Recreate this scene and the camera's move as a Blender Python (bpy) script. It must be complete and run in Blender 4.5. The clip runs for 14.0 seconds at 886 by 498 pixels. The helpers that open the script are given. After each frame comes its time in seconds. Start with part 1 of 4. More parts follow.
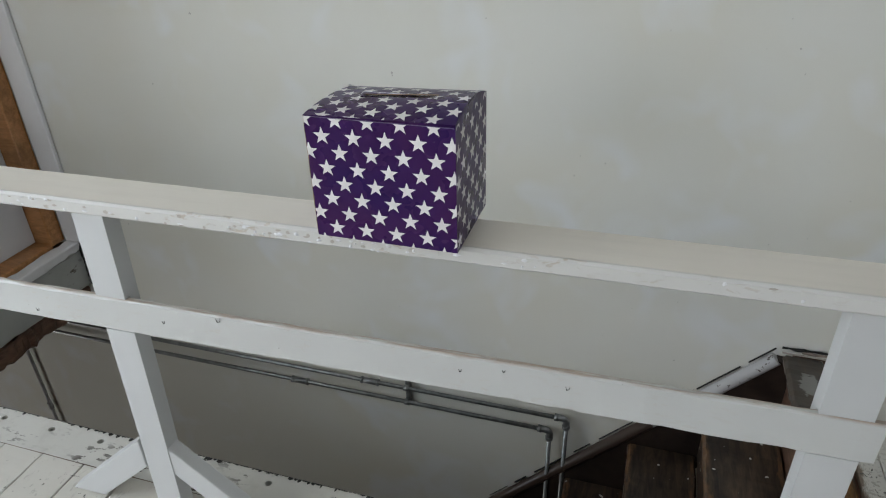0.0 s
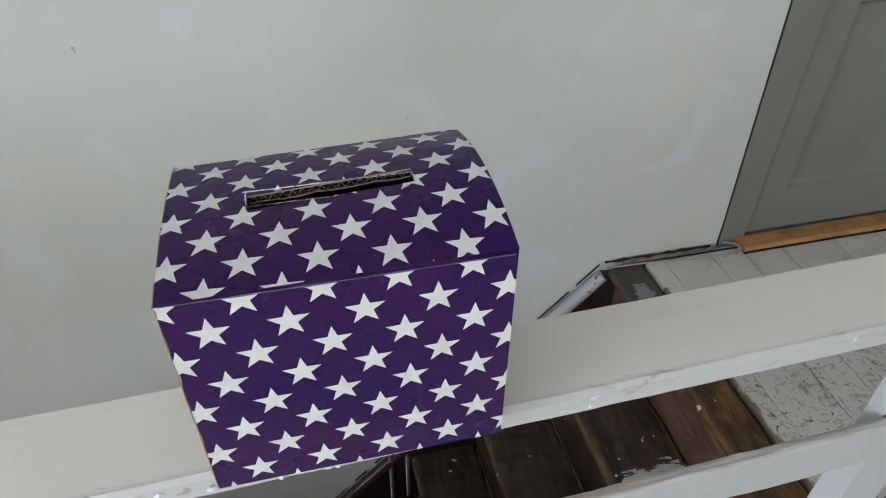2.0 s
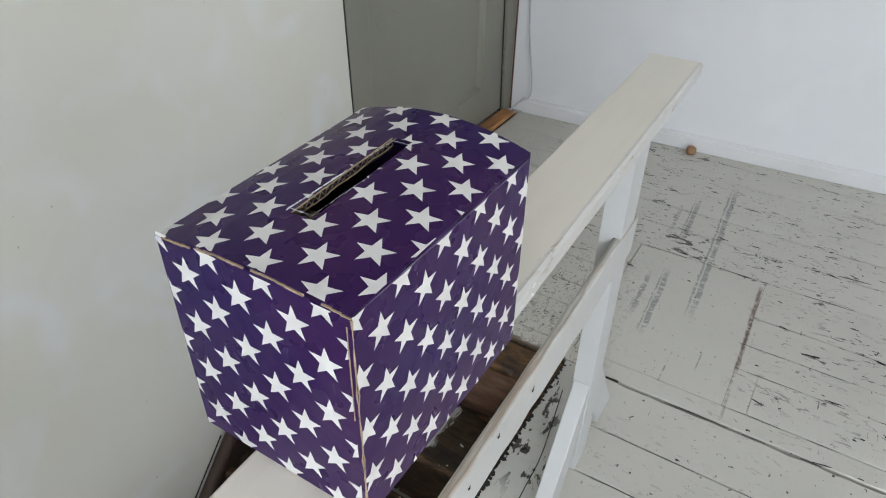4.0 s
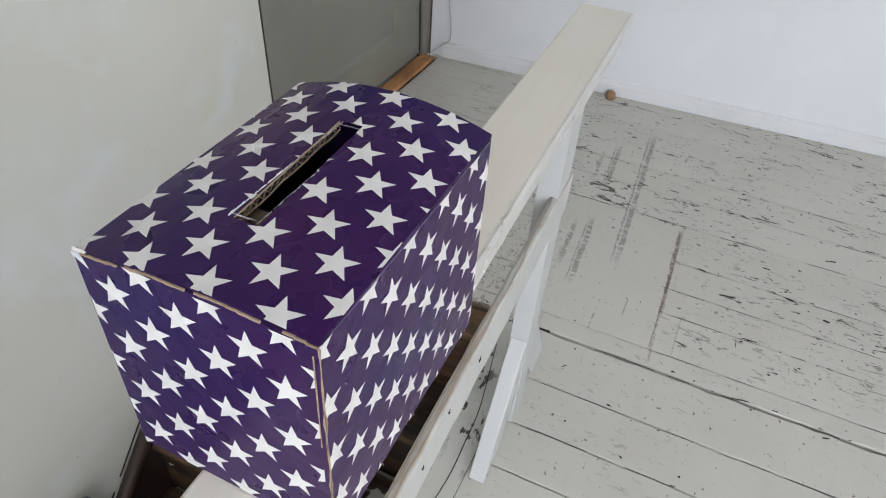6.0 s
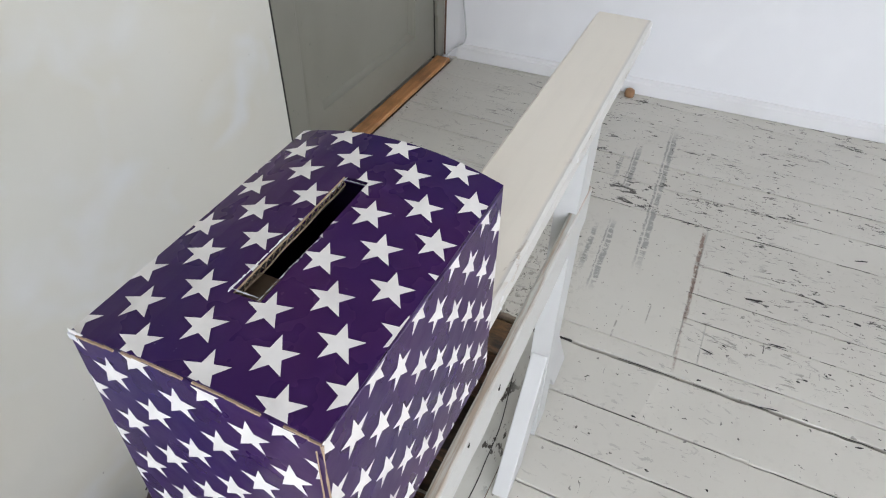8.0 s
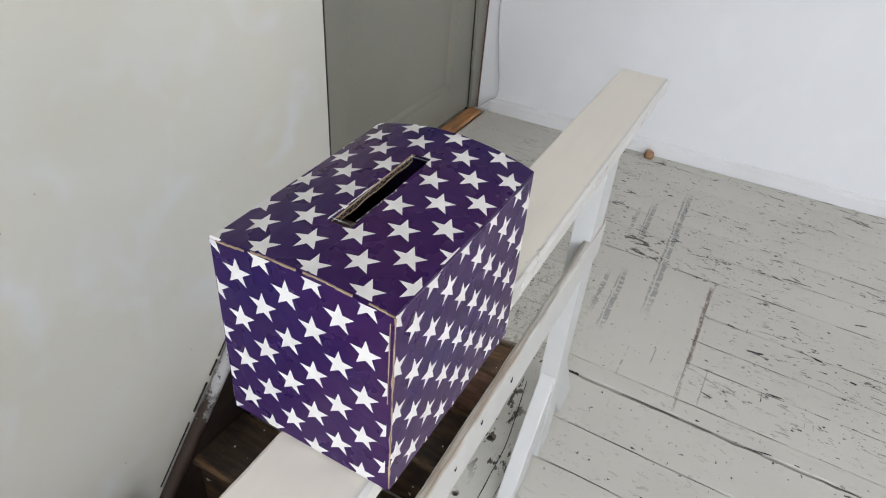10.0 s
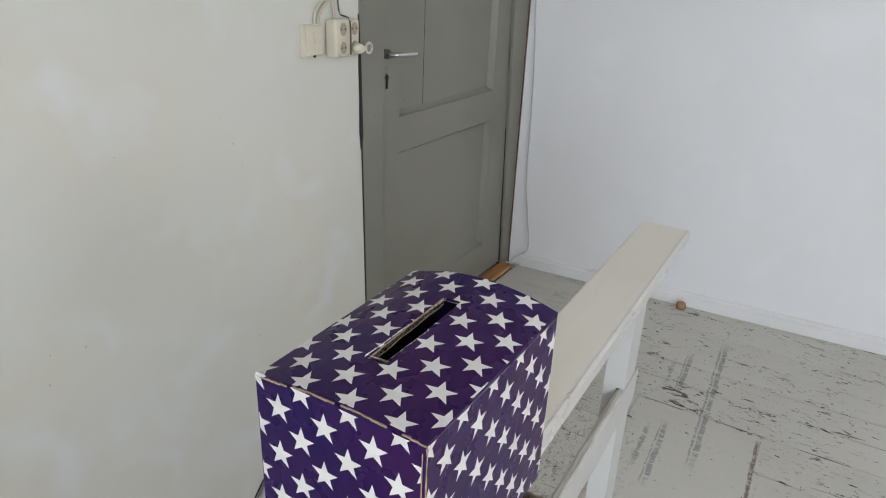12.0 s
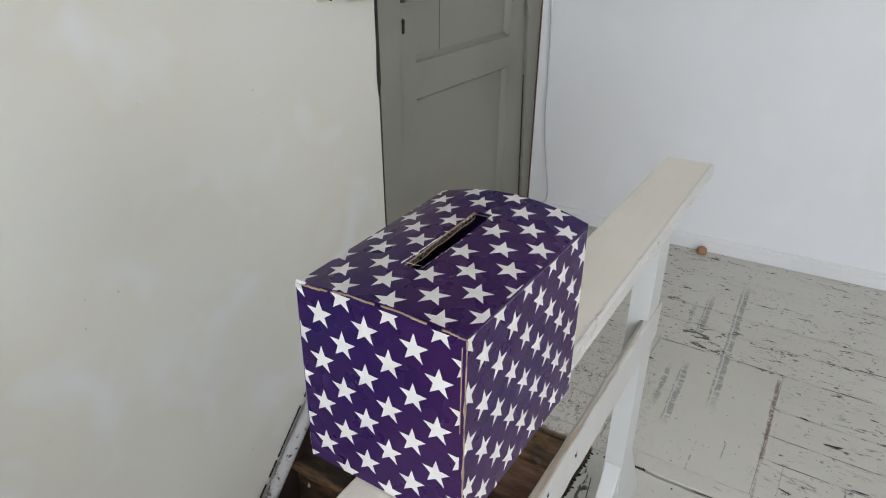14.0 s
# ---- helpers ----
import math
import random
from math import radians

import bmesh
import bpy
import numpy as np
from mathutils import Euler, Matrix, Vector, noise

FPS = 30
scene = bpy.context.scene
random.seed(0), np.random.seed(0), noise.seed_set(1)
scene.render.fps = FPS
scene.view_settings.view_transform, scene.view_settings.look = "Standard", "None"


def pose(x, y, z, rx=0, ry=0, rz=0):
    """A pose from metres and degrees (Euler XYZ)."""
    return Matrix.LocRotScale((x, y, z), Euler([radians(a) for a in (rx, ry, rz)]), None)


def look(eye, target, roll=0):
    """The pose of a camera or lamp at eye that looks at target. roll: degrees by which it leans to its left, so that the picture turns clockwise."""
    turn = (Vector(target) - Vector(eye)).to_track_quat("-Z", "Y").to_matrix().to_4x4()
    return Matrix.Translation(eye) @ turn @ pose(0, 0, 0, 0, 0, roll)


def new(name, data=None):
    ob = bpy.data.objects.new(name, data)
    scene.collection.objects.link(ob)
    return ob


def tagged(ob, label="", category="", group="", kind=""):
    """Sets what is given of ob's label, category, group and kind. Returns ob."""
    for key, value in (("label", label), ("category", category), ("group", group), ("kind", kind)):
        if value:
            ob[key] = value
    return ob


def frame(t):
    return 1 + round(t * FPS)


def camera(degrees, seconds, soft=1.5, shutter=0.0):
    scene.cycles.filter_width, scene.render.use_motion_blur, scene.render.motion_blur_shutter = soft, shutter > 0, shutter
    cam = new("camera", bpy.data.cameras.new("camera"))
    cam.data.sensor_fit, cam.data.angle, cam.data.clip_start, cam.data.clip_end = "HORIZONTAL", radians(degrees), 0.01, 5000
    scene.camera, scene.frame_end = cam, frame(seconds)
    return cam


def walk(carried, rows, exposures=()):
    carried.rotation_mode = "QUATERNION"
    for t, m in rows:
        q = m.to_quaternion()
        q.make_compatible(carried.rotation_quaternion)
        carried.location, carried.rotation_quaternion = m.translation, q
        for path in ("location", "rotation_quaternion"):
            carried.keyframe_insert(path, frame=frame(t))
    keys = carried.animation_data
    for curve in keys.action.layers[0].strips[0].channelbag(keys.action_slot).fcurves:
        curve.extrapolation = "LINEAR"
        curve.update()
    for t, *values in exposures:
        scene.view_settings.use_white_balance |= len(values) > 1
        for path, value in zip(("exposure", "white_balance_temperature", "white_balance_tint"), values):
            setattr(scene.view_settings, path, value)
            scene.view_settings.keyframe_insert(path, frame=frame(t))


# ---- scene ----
cam = camera(66.6, 14.0, 1.1)
PATH = [
    (0, (0.357, 0.845, 1.361), (-0.179, 2.486, 0.352), -1.7),
    (0.2, (0.28, 0.934, 1.374), (-0.238, 2.623, 0.437), -2.1),
    (0.5, (0.182, 1.063, 1.353), (-0.212, 2.741, 0.338), -1.9),
    (0.7, (0.084, 1.16, 1.334), (0.003, 2.87, 0.3), 1.5),
    (1, (-0.026, 1.294, 1.349), (0.171, 2.886, 0.156), 0.8),
    (1.5, (-0.051, 1.344, 1.326), (0.335, 2.833, 0.047), 4.1),
    (2, (-0.017, 1.344, 1.326), (0.364, 2.846, 0.062), 0.6),
    (2.5, (0.008, 1.365, 1.323), (0.41, 2.81, -0.001), 0.8),
    (3, (-0.059, 1.420, 1.304), (0.673, 2.700, -0.048), 0.5),
    (3.2, (-0.151, 1.447, 1.292), (0.833, 2.608, -0.005), -1.6),
    (5.3, (-0.38, 1.479, 1.325), (1.122, 2.193, 0.215), 1.1),
    (5.5, (-0.368, 1.479, 1.328), (1.143, 2.216, 0.245), 0.2),
    (6, (-0.292, 1.525, 1.302), (1.123, 2.099, 0.01), 4.4),
    (6.5, (-0.221, 1.494, 1.302), (1.05, 2.305, -0.012), -0.5),
    (7, (-0.202, 1.52, 1.307), (1.106, 2.25, -0.019), -0.5),
    (7.5, (-0.217, 1.536, 1.318), (1.162, 2.155, 0.008), -0.4),
    (8, (-0.25, 1.538, 1.323), (1.127, 2.162, 0.014), 1.7),
    (8.2, (-0.27, 1.541, 1.326), (1.097, 2.216, 0.031), 1.2),
    (10.3, (-0.425, 1.488, 1.346), (1.032, 2.22, 0.188), 4.9),
    (10.5, (-0.444, 1.49, 1.34), (1.035, 2.26, 0.234), 3.8),
    (11, (-0.448, 1.489, 1.364), (1.15, 2.39, 0.569), 5.0),
    (11.5, (-0.426, 1.492, 1.371), (1.15, 2.521, 0.693), 4.3),
    (12, (-0.428, 1.467, 1.355), (1.154, 2.403, 0.566), 2.5),
    (12.5, (-0.433, 1.447, 1.331), (1.135, 2.311, 0.44), 0.2),
    (13, (-0.436, 1.453, 1.32), (1.143, 2.285, 0.417), 1.8),
    (13.5, (-0.45, 1.464, 1.316), (1.095, 2.336, 0.393), 0.4),
    (14, (-0.457, 1.465, 1.319), (1.058, 2.412, 0.421), 0.8),
]
EXPOSURES = [(0, -0.1, 6250, 10), (1, -0.15, 6200, 10), (2, 0.05, 6150, 10), (3, 0.20, 6250, 10), (5.5, 0.31, 6330, 12), (6.5, 0.42, 6340, 13), (7.5, 0.57, 6340, 14), (8.2, 0.57, 6340, 14), (10.5, 0.43, 6450, 13), (11, 0.43, 6450, 12), (12, 0.16, 6450, 12), (14, 0.2, 6450, 12)]
walk(cam, [(t, look(eye, target, roll)) for t, eye, target, roll in PATH], EXPOSURES)

# ---------------------------------------------------------------- light
WALL_Y, END_X, LEFT_X, FRONT_Y, CEIL, LOWER = 2.745, 2.352, -1.95, -2.2, 2.65, -2.75
FAR_X, STUB_Y = -3.4, 1.62
world = bpy.data.worlds.new("sky")
scene.world = world
world.use_nodes = True
sky = world.node_tree.nodes.new("ShaderNodeTexSky")
sky.sky_type, sky.sun_disc = "NISHITA", False
sky.sun_elevation, sky.sun_rotation = radians(38), radians(-120)
back = world.node_tree.nodes["Background"]
back.inputs["Strength"].default_value = 0.12
world.node_tree.links.new(sky.outputs["Color"], back.inputs["Color"])


def area_lamp(name, m, width, height, watts, colour):
    lamp = bpy.data.lights.new(name, "AREA")
    lamp.shape, lamp.size, lamp.size_y, lamp.energy, lamp.color = "RECTANGLE", width, height, watts, colour
    new(name, lamp).matrix_world = m


area_lamp("window_or_fill_light", look((FAR_X + 0.02, 0.0, 1.80), (0.5, 0.6, 1.25)), 2.0, 1.5, 77, (0.86, 0.935, 1.0))
area_lamp("window_or_fill_light", look((-1.5, FRONT_Y + 0.02, 1.82), (-1.5, 0.5, 1.5)), 1.8, 1.5, 43, (1.0, 0.97, 0.925))
# added fill that brightens the stairwell; no window exists in the lower wall
area_lamp("window_or_fill_light", look((-4.98, 0.6, -1.3), (-2.0, 1.4, -1.4)), 1.4, 1.3, 42, (1.0, 0.97, 0.92))


# ---------------------------------------------------------------- materials
class Nodes:
    """Short way to write a node material."""

    def __init__(self, name, rough=0.6, metal=0.0, spec=0.5):
        self.mat = bpy.data.materials.new(name)
        self.mat.use_nodes = True
        self.tree = self.mat.node_tree
        self.bsdf = self.tree.nodes["Principled BSDF"]
        self.set(self.bsdf, {"Roughness": rough, "Metallic": metal, "Specular IOR Level": spec})
        self.place = self.node("ShaderNodeNewGeometry").outputs["Position"]

    def set(self, n, ins):
        for key, value in ins.items():
            if isinstance(value, bpy.types.NodeSocket):
                self.tree.links.new(value, n.inputs[key])
            else:
                n.inputs[key].default_value = value

    def node(self, kind, **ins):
        n = self.tree.nodes.new(kind)
        self.set(n, {k.replace("_", " "): v for k, v in ins.items()})
        return n

    def math(self, op, a, b=0.0):
        n = self.tree.nodes.new("ShaderNodeMath")
        n.operation = op
        self.set(n, {0: a, 1: b})
        return n.outputs[0]

    def scaled(self, sx, sy, sz):
        n = self.tree.nodes.new("ShaderNodeMapping")
        self.set(n, {"Vector": self.place, "Scale": (sx, sy, sz)})
        return n.outputs["Vector"]

    def noise(self, scale, detail=3.0, rough=0.55, vector=None, warp=0.0):
        return self.node("ShaderNodeTexNoise", Vector=vector or self.place, Scale=scale, Detail=detail, Roughness=rough, Distortion=warp).outputs["Fac"]

    def ramp(self, fac, lo, hi, v0=0.0, v1=1.0):
        return self.node("ShaderNodeMapRange", Value=fac, From_Min=lo, From_Max=hi, To_Min=v0, To_Max=v1).outputs["Result"]

    def mix(self, fac, a, b):
        n = self.tree.nodes.new("ShaderNodeMix")
        n.data_type = "RGBA"
        for index, value in ((0, fac), (6, a), (7, b)):
            if isinstance(value, bpy.types.NodeSocket):
                self.tree.links.new(value, n.inputs[index])
            else:
                n.inputs[index].default_value = value if index == 0 else (*value, 1)
        return n.outputs[2]

    def axis(self, name):
        return self.node("ShaderNodeSeparateXYZ", Vector=self.place).outputs[name]

    def band(self, value, lo, hi, soft):
        """1 between lo and hi, with soft ends."""
        return self.math("MULTIPLY", self.ramp(value, lo - soft, lo + soft), self.ramp(value, hi - soft, hi + soft, 1.0, 0.0))

    def done(self, colour, bump=None, strength=0.2, distance=0.002, rough=None):
        if isinstance(colour, bpy.types.NodeSocket):
            self.tree.links.new(colour, self.bsdf.inputs["Base Color"])
        else:
            self.bsdf.inputs["Base Color"].default_value = (*colour, 1)
        if bump is not None:
            n = self.node("ShaderNodeBump", Height=bump, Strength=strength, Distance=distance)
            self.tree.links.new(n.outputs["Normal"], self.bsdf.inputs["Normal"])
        if rough is not None:
            self.tree.links.new(rough, self.bsdf.inputs["Roughness"])
        return self.mat


def plaster(name, base, pale, warm, marks=True):
    g = Nodes(name, 0.55, spec=0.35)
    blotch = g.ramp(g.noise(2.3, 2.0, 0.5), 0.42, 0.68)
    patch = g.ramp(g.noise(4.5, 2.0, 0.5, warp=0.4), 0.55, 0.72)
    colour = g.mix(g.math("MULTIPLY", blotch, 0.65), base, warm)
    colour = g.mix(g.math("MULTIPLY", patch, 0.6), colour, pale)
    if marks:
        nick = g.ramp(g.noise(38.0, 2.0, 0.6), 0.775, 0.80)
        colour = g.mix(g.math("MULTIPLY", nick, 0.7), colour, (0.33, 0.31, 0.28))
    relief = g.math("ADD", g.noise(9.0, 3.0), g.math("MULTIPLY", g.noise(160.0, 3.0), 0.12))
    return g.done(colour, relief, 0.22, 0.006)


def chipped(name, base, dull, bare, chips=0.70, grain=(6, 6, 6), rough=0.42, grime=None):
    """Old brushed paint with worn spots that show what lies under it."""
    g = Nodes(name, rough, spec=0.45)
    colour = g.mix(g.ramp(g.noise(3.0, 3.0), 0.4, 0.7), base, dull)
    if grime:
        colour = g.mix(g.math("MULTIPLY", g.ramp(g.noise(14.0, 5.0, 0.7), 0.52, 0.75), 0.5), colour, grime)
    v = g.scaled(*grain)
    worn = g.math("MULTIPLY", g.ramp(g.noise(1.0, 5.0, 0.62, v), chips, chips + 0.03), g.ramp(g.noise(4.0, 2.0), 0.42, 0.55))
    colour = g.mix(worn, colour, bare)
    h = g.math("SUBTRACT", g.math("MULTIPLY", g.noise(1.0, 3.0, 0.6, g.scaled(*[k * 4 for k in grain])), 0.3), worn)
    return g.done(colour, h, 0.35, 0.0015)


M_CREAM = plaster("cream_wall_paint", (0.66, 0.655, 0.60), (0.72, 0.74, 0.76), (0.65, 0.625, 0.535))
M_WHITE = plaster("cool_white_wall_paint", (0.765, 0.772, 0.79), (0.80, 0.808, 0.825), (0.745, 0.752, 0.77), False)
M_CEIL = plaster("white_ceiling_paint", (0.76, 0.76, 0.75), (0.8, 0.8, 0.8), (0.74, 0.73, 0.71), False)
# wall paint with the lower storey's shade put into its colour
M_LOWER = plaster("shaded_lower_wall_paint", (0.55, 0.53, 0.48), (0.58, 0.56, 0.52), (0.50, 0.47, 0.42))
M_RAIL = chipped("white_rail_paint", (0.74, 0.735, 0.70), (0.70, 0.685, 0.63), (0.42, 0.36, 0.29), 0.68, (7, 40, 40))


def rail_paint(name, top_z, edge_y, base, dull, worn_top, flakes=1.0):
    """Brushed paint, thick and broken along the front edge. worn_top: how much the upper side is rubbed."""
    g = Nodes(name, 0.4, spec=0.45)
    g.place = g.node("ShaderNodeTexCoord").outputs["Object"]
    colour = g.mix(g.ramp(g.noise(3.0, 3.0), 0.35, 0.7), base, dull)
    streak = g.noise(1.0, 4.0, 0.6, g.scaled(5, 60, 60))
    colour = g.mix(g.math("MULTIPLY", g.ramp(streak, 0.5, 0.75), 0.25), colour, tuple(k * 0.86 for k in dull))
    # front face toned down in colour, because the window light overlit it
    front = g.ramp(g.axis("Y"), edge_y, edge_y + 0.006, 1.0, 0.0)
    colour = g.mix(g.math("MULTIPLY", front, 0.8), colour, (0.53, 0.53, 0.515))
    flaky = g.math("MULTIPLY", g.ramp(g.noise(1.0, 5.0, 0.65, g.scaled(34, 90, 90), 0.5), 0.57, 0.60), g.ramp(g.noise(5.0, 2.0), 0.45, 0.56))
    flaky = g.math("MULTIPLY", flaky, g.ramp(g.axis("Y"), edge_y + 0.002, edge_y + 0.010, flakes, 0.0))
    flaky = g.math("MULTIPLY", flaky, g.ramp(g.axis("X"), 0.30, 0.60, 1.0, 0.35))
    colour = g.mix(flaky, colour, (0.47, 0.415, 0.35))
    h = g.math("SUBTRACT", g.math("MULTIPLY", streak, 0.5), flaky)
    if worn_top:
        upper = g.math("MULTIPLY", g.ramp(g.axis("Z"), top_z - 0.004, top_z - 0.001), g.ramp(g.noise(1.0, 5.0, 0.7, g.scaled(9, 120, 60)), 0.38, 0.56, 0.0, worn_top))
        colour = g.mix(upper, colour, (0.36, 0.285, 0.225))
        nick = g.math("MULTIPLY", g.ramp(g.noise(1.0, 3.0, 0.6, g.scaled(90, 60, 45)), 0.75, 0.765), 0.8)
        colour = g.mix(nick, colour, (0.22, 0.20, 0.18))
    return g.done(colour, h, 0.4, 0.0018)


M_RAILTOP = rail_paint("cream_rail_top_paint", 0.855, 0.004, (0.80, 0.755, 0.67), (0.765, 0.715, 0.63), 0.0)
# mid rail and post whites lowered in colour against strong light on their fronts
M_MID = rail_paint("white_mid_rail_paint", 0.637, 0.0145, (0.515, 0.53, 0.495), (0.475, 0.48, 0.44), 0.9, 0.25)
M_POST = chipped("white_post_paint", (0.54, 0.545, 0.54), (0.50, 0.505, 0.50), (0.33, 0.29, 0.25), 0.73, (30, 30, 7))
M_SKIRT = chipped("white_skirting_paint", (0.74, 0.74, 0.75), (0.68, 0.68, 0.68), (0.45, 0.42, 0.38), 0.74, (30, 8, 30))
M_FASCIA = chipped("grey_fascia_paint", (0.42, 0.43, 0.41), (0.36, 0.37, 0.35), (0.10, 0.08, 0.065), 0.62, (20, 9, 30))


def floor_paint():
    g = Nodes("worn_pale_grey_floor_paint", 0.4, spec=0.45)
    info = g.node("ShaderNodeObjectInfo").outputs["Random"]
    colour = g.mix(g.ramp(g.noise(2.2, 3.0), 0.35, 0.7), (0.56, 0.54, 0.485), (0.51, 0.49, 0.44))
    colour = g.mix(g.math("MULTIPLY", info, 0.35), colour, (0.60, 0.585, 0.53))
    colour = g.mix(g.math("MULTIPLY", g.ramp(g.noise(30.0, 5.0, 0.7), 0.55, 0.8), 0.25), colour, (0.36, 0.34, 0.30))
    x, y = g.axis("X"), g.axis("Y")
    # the smooth let-in panel, and the trodden boards beyond it
    panel = g.math("MULTIPLY", g.band(x, 1.03, 1.60, 0.01), g.band(y, 1.466, 1.86, 0.03))
    free = g.ramp(panel, 0.0, 1.0, 1.0, 0.0)
    calm = g.math("MULTIPLY", g.ramp(y, 2.15, 2.45, 1.0, 0.25), free)
    trodden = g.ramp(g.math("ADD", x, g.math("MULTIPLY", g.noise(5.0, 2.0), 0.5)), 1.30, 1.56)
    area = g.math("MULTIPLY", g.ramp(g.noise(3.2, 2.0), 0.42, 0.58), calm)
    fine = g.math("MULTIPLY", g.ramp(g.noise(1.0, 5.0, 0.68, g.scaled(62, 24, 20), 0.6), 0.608, 0.618), g.math("MULTIPLY", area, g.ramp(trodden, 0.0, 1.0, 0.3, 1.0)))
    large = g.math("MULTIPLY", g.ramp(g.noise(1.0, 6.0, 0.74, g.scaled(30, 9.0, 20), 1.1), 0.588, 0.598), g.math("MULTIPLY", g.ramp(g.noise(3.4, 2.0), 0.43, 0.52), g.math("MULTIPLY", calm, trodden)))
    dots = g.math("MULTIPLY", g.ramp(g.noise(58.0, 2.5, 0.6), 0.685, 0.695), g.ramp(g.noise(6.0, 2.0), 0.42, 0.54))
    stroke = g.math("MULTIPLY", g.math("MULTIPLY", g.ramp(g.noise(1.0, 3.0, 0.6, g.scaled(16, 110, 20), 1.5), 0.70, 0.71), g.ramp(g.noise(4.6, 2.0), 0.50, 0.58)), free)
    # rubbed wheel tracks, broken into short bars
    lane = g.math("SUBTRACT", y, g.math("MULTIPLY", g.math("SUBTRACT", x, 1.5), 0.055))
    lane = g.math("ADD", lane, g.math("MULTIPLY", g.math("SUBTRACT", g.noise(28.0, 3.0, 0.6), 0.5), 0.014))
    first = g.math("MULTIPLY", g.math("ADD", g.band(lane, 1.624, 1.640, 0.002), g.band(lane, 1.645, 1.652, 0.0015)), g.band(x, 1.36, 2.12, 0.05))
    second = g.math("MULTIPLY", g.math("ADD", g.band(lane, 1.733, 1.748, 0.002), g.band(lane, 1.752, 1.757, 0.0015)), g.math("ADD", g.band(x, 1.20, 1.50, 0.03), g.band(x, 1.70, 1.98, 0.04)))
    third = g.math("MULTIPLY", g.band(lane, 1.783, 1.797, 0.002), g.math("ADD", g.band(x, 1.27, 1.46, 0.03), g.band(x, 1.76, 1.90, 0.04)))
    tracks = g.math("ADD", first, g.math("ADD", second, third))
    tracks = g.math("MULTIPLY", tracks, g.ramp(g.noise(1.0, 4.0, 0.75, g.scaled(70, 26, 20), 0.4), 0.42, 0.50))
    tracks = g.math("MINIMUM", tracks, 1.0)
    colour = g.mix(g.math("MULTIPLY", tracks, 0.85), colour, (0.25, 0.25, 0.235))
    # two old scratches down the panel
    scores = g.math("MULTIPLY", g.math("ADD", g.math("MULTIPLY", g.band(y, 1.624, 1.628, 0.0015), g.band(x, 1.03, 1.15, 0.008)), g.math("MULTIPLY", g.band(y, 1.553, 1.556, 0.0015), g.band(x, 1.12, 1.19, 0.008))), g.ramp(g.noise(60.0, 3.0), 0.40, 0.50))
    colour = g.mix(g.math("MULTIPLY", scores, 0.75), colour, (0.16, 0.15, 0.13))
    # the scraped stretch at the head of the stairs
    zone = g.math("MULTIPLY", g.band(y, 1.80, 2.35, 0.08), g.band(x, 0.90, 1.45, 0.10))
    scraped = g.math("MULTIPLY", zone, g.ramp(g.noise(1.0, 4.0, 0.65, g.scaled(30, 42, 20), 1.6), 0.555, 0.585))
    colour = g.mix(g.math("MULTIPLY", scraped, 0.7), colour, (0.27, 0.255, 0.215))
    flecks = g.math("MULTIPLY", zone, g.ramp(g.noise(1.0, 3.0, 0.6, g.scaled(70, 60, 20), 1.0), 0.635, 0.65))
    # bare timber along the landing's edge
    bare = g.math("MULTIPLY", g.ramp(g.math("ADD", x, g.math("MULTIPLY", g.noise(1.0, 5.0, 0.7, g.scaled(40, 16, 20)), 0.05)), 1.000, 1.008, 1.0, 0.0), g.band(y, 1.862, 2.60, 0.004))
    colour = g.mix(g.math("MULTIPLY", bare, 0.9), colour, (0.135, 0.090, 0.055))
    # the rusty saw cut across three boards
    wander = g.math("ADD", y, g.math("MULTIPLY", g.math("SUBTRACT", g.noise(22.0, 3.0), 0.5), 0.012))
    wander = g.math("SUBTRACT", wander, g.math("MULTIPLY", g.math("SUBTRACT", x, 1.184), 0.03))
    cut = g.math("MULTIPLY", g.math("MULTIPLY", g.band(wander, 1.4555, 1.4665, 0.002), g.band(x, 1.175, 1.58, 0.01)), g.ramp(g.noise(46.0, 4.0, 0.7), 0.36, 0.52))
    faint = g.math("MULTIPLY", g.math("MULTIPLY", g.band(wander, 1.459, 1.465, 0.002), g.band(x, 0.985, 1.18, 0.01)), g.ramp(g.noise(52.0, 4.0, 0.7), 0.42, 0.56))
    side = g.math("MULTIPLY", g.math("MULTIPLY", g.band(wander, 1.440, 1.445, 0.002), g.band(x, 1.22, 1.50, 0.03)), g.ramp(g.noise(50.0, 4.0, 0.7), 0.50, 0.60))
    cut = g.math("MAXIMUM", g.math("MAXIMUM", cut, g.math("MULTIPLY", faint, 0.6)), g.math("MULTIPLY", side, 0.5))
    colour = g.mix(g.math("MULTIPLY", cut, 0.9), colour, (0.185, 0.115, 0.085))
    chips = g.math("MAXIMUM", g.math("MAXIMUM", g.math("MAXIMUM", fine, large), g.math("MAXIMUM", dots, stroke)), flecks)
    colour = g.mix(g.math("MULTIPLY", chips, 0.95), colour, (0.052, 0.046, 0.040))
    h = g.math("SUBTRACT", g.math("MULTIPLY", g.noise(1.0, 3.0, 0.6, g.scaled(70, 9, 30)), 0.4), chips)
    return g.done(colour, h, 0.4, 0.0015)


M_FLOOR = floor_paint()
M_EDGE = chipped("flaking_edge_board_paint", (0.56, 0.55, 0.505), (0.50, 0.49, 0.45), (0.060, 0.050, 0.042), 0.556, (18, 44, 40), 0.45, (0.40, 0.38, 0.34))


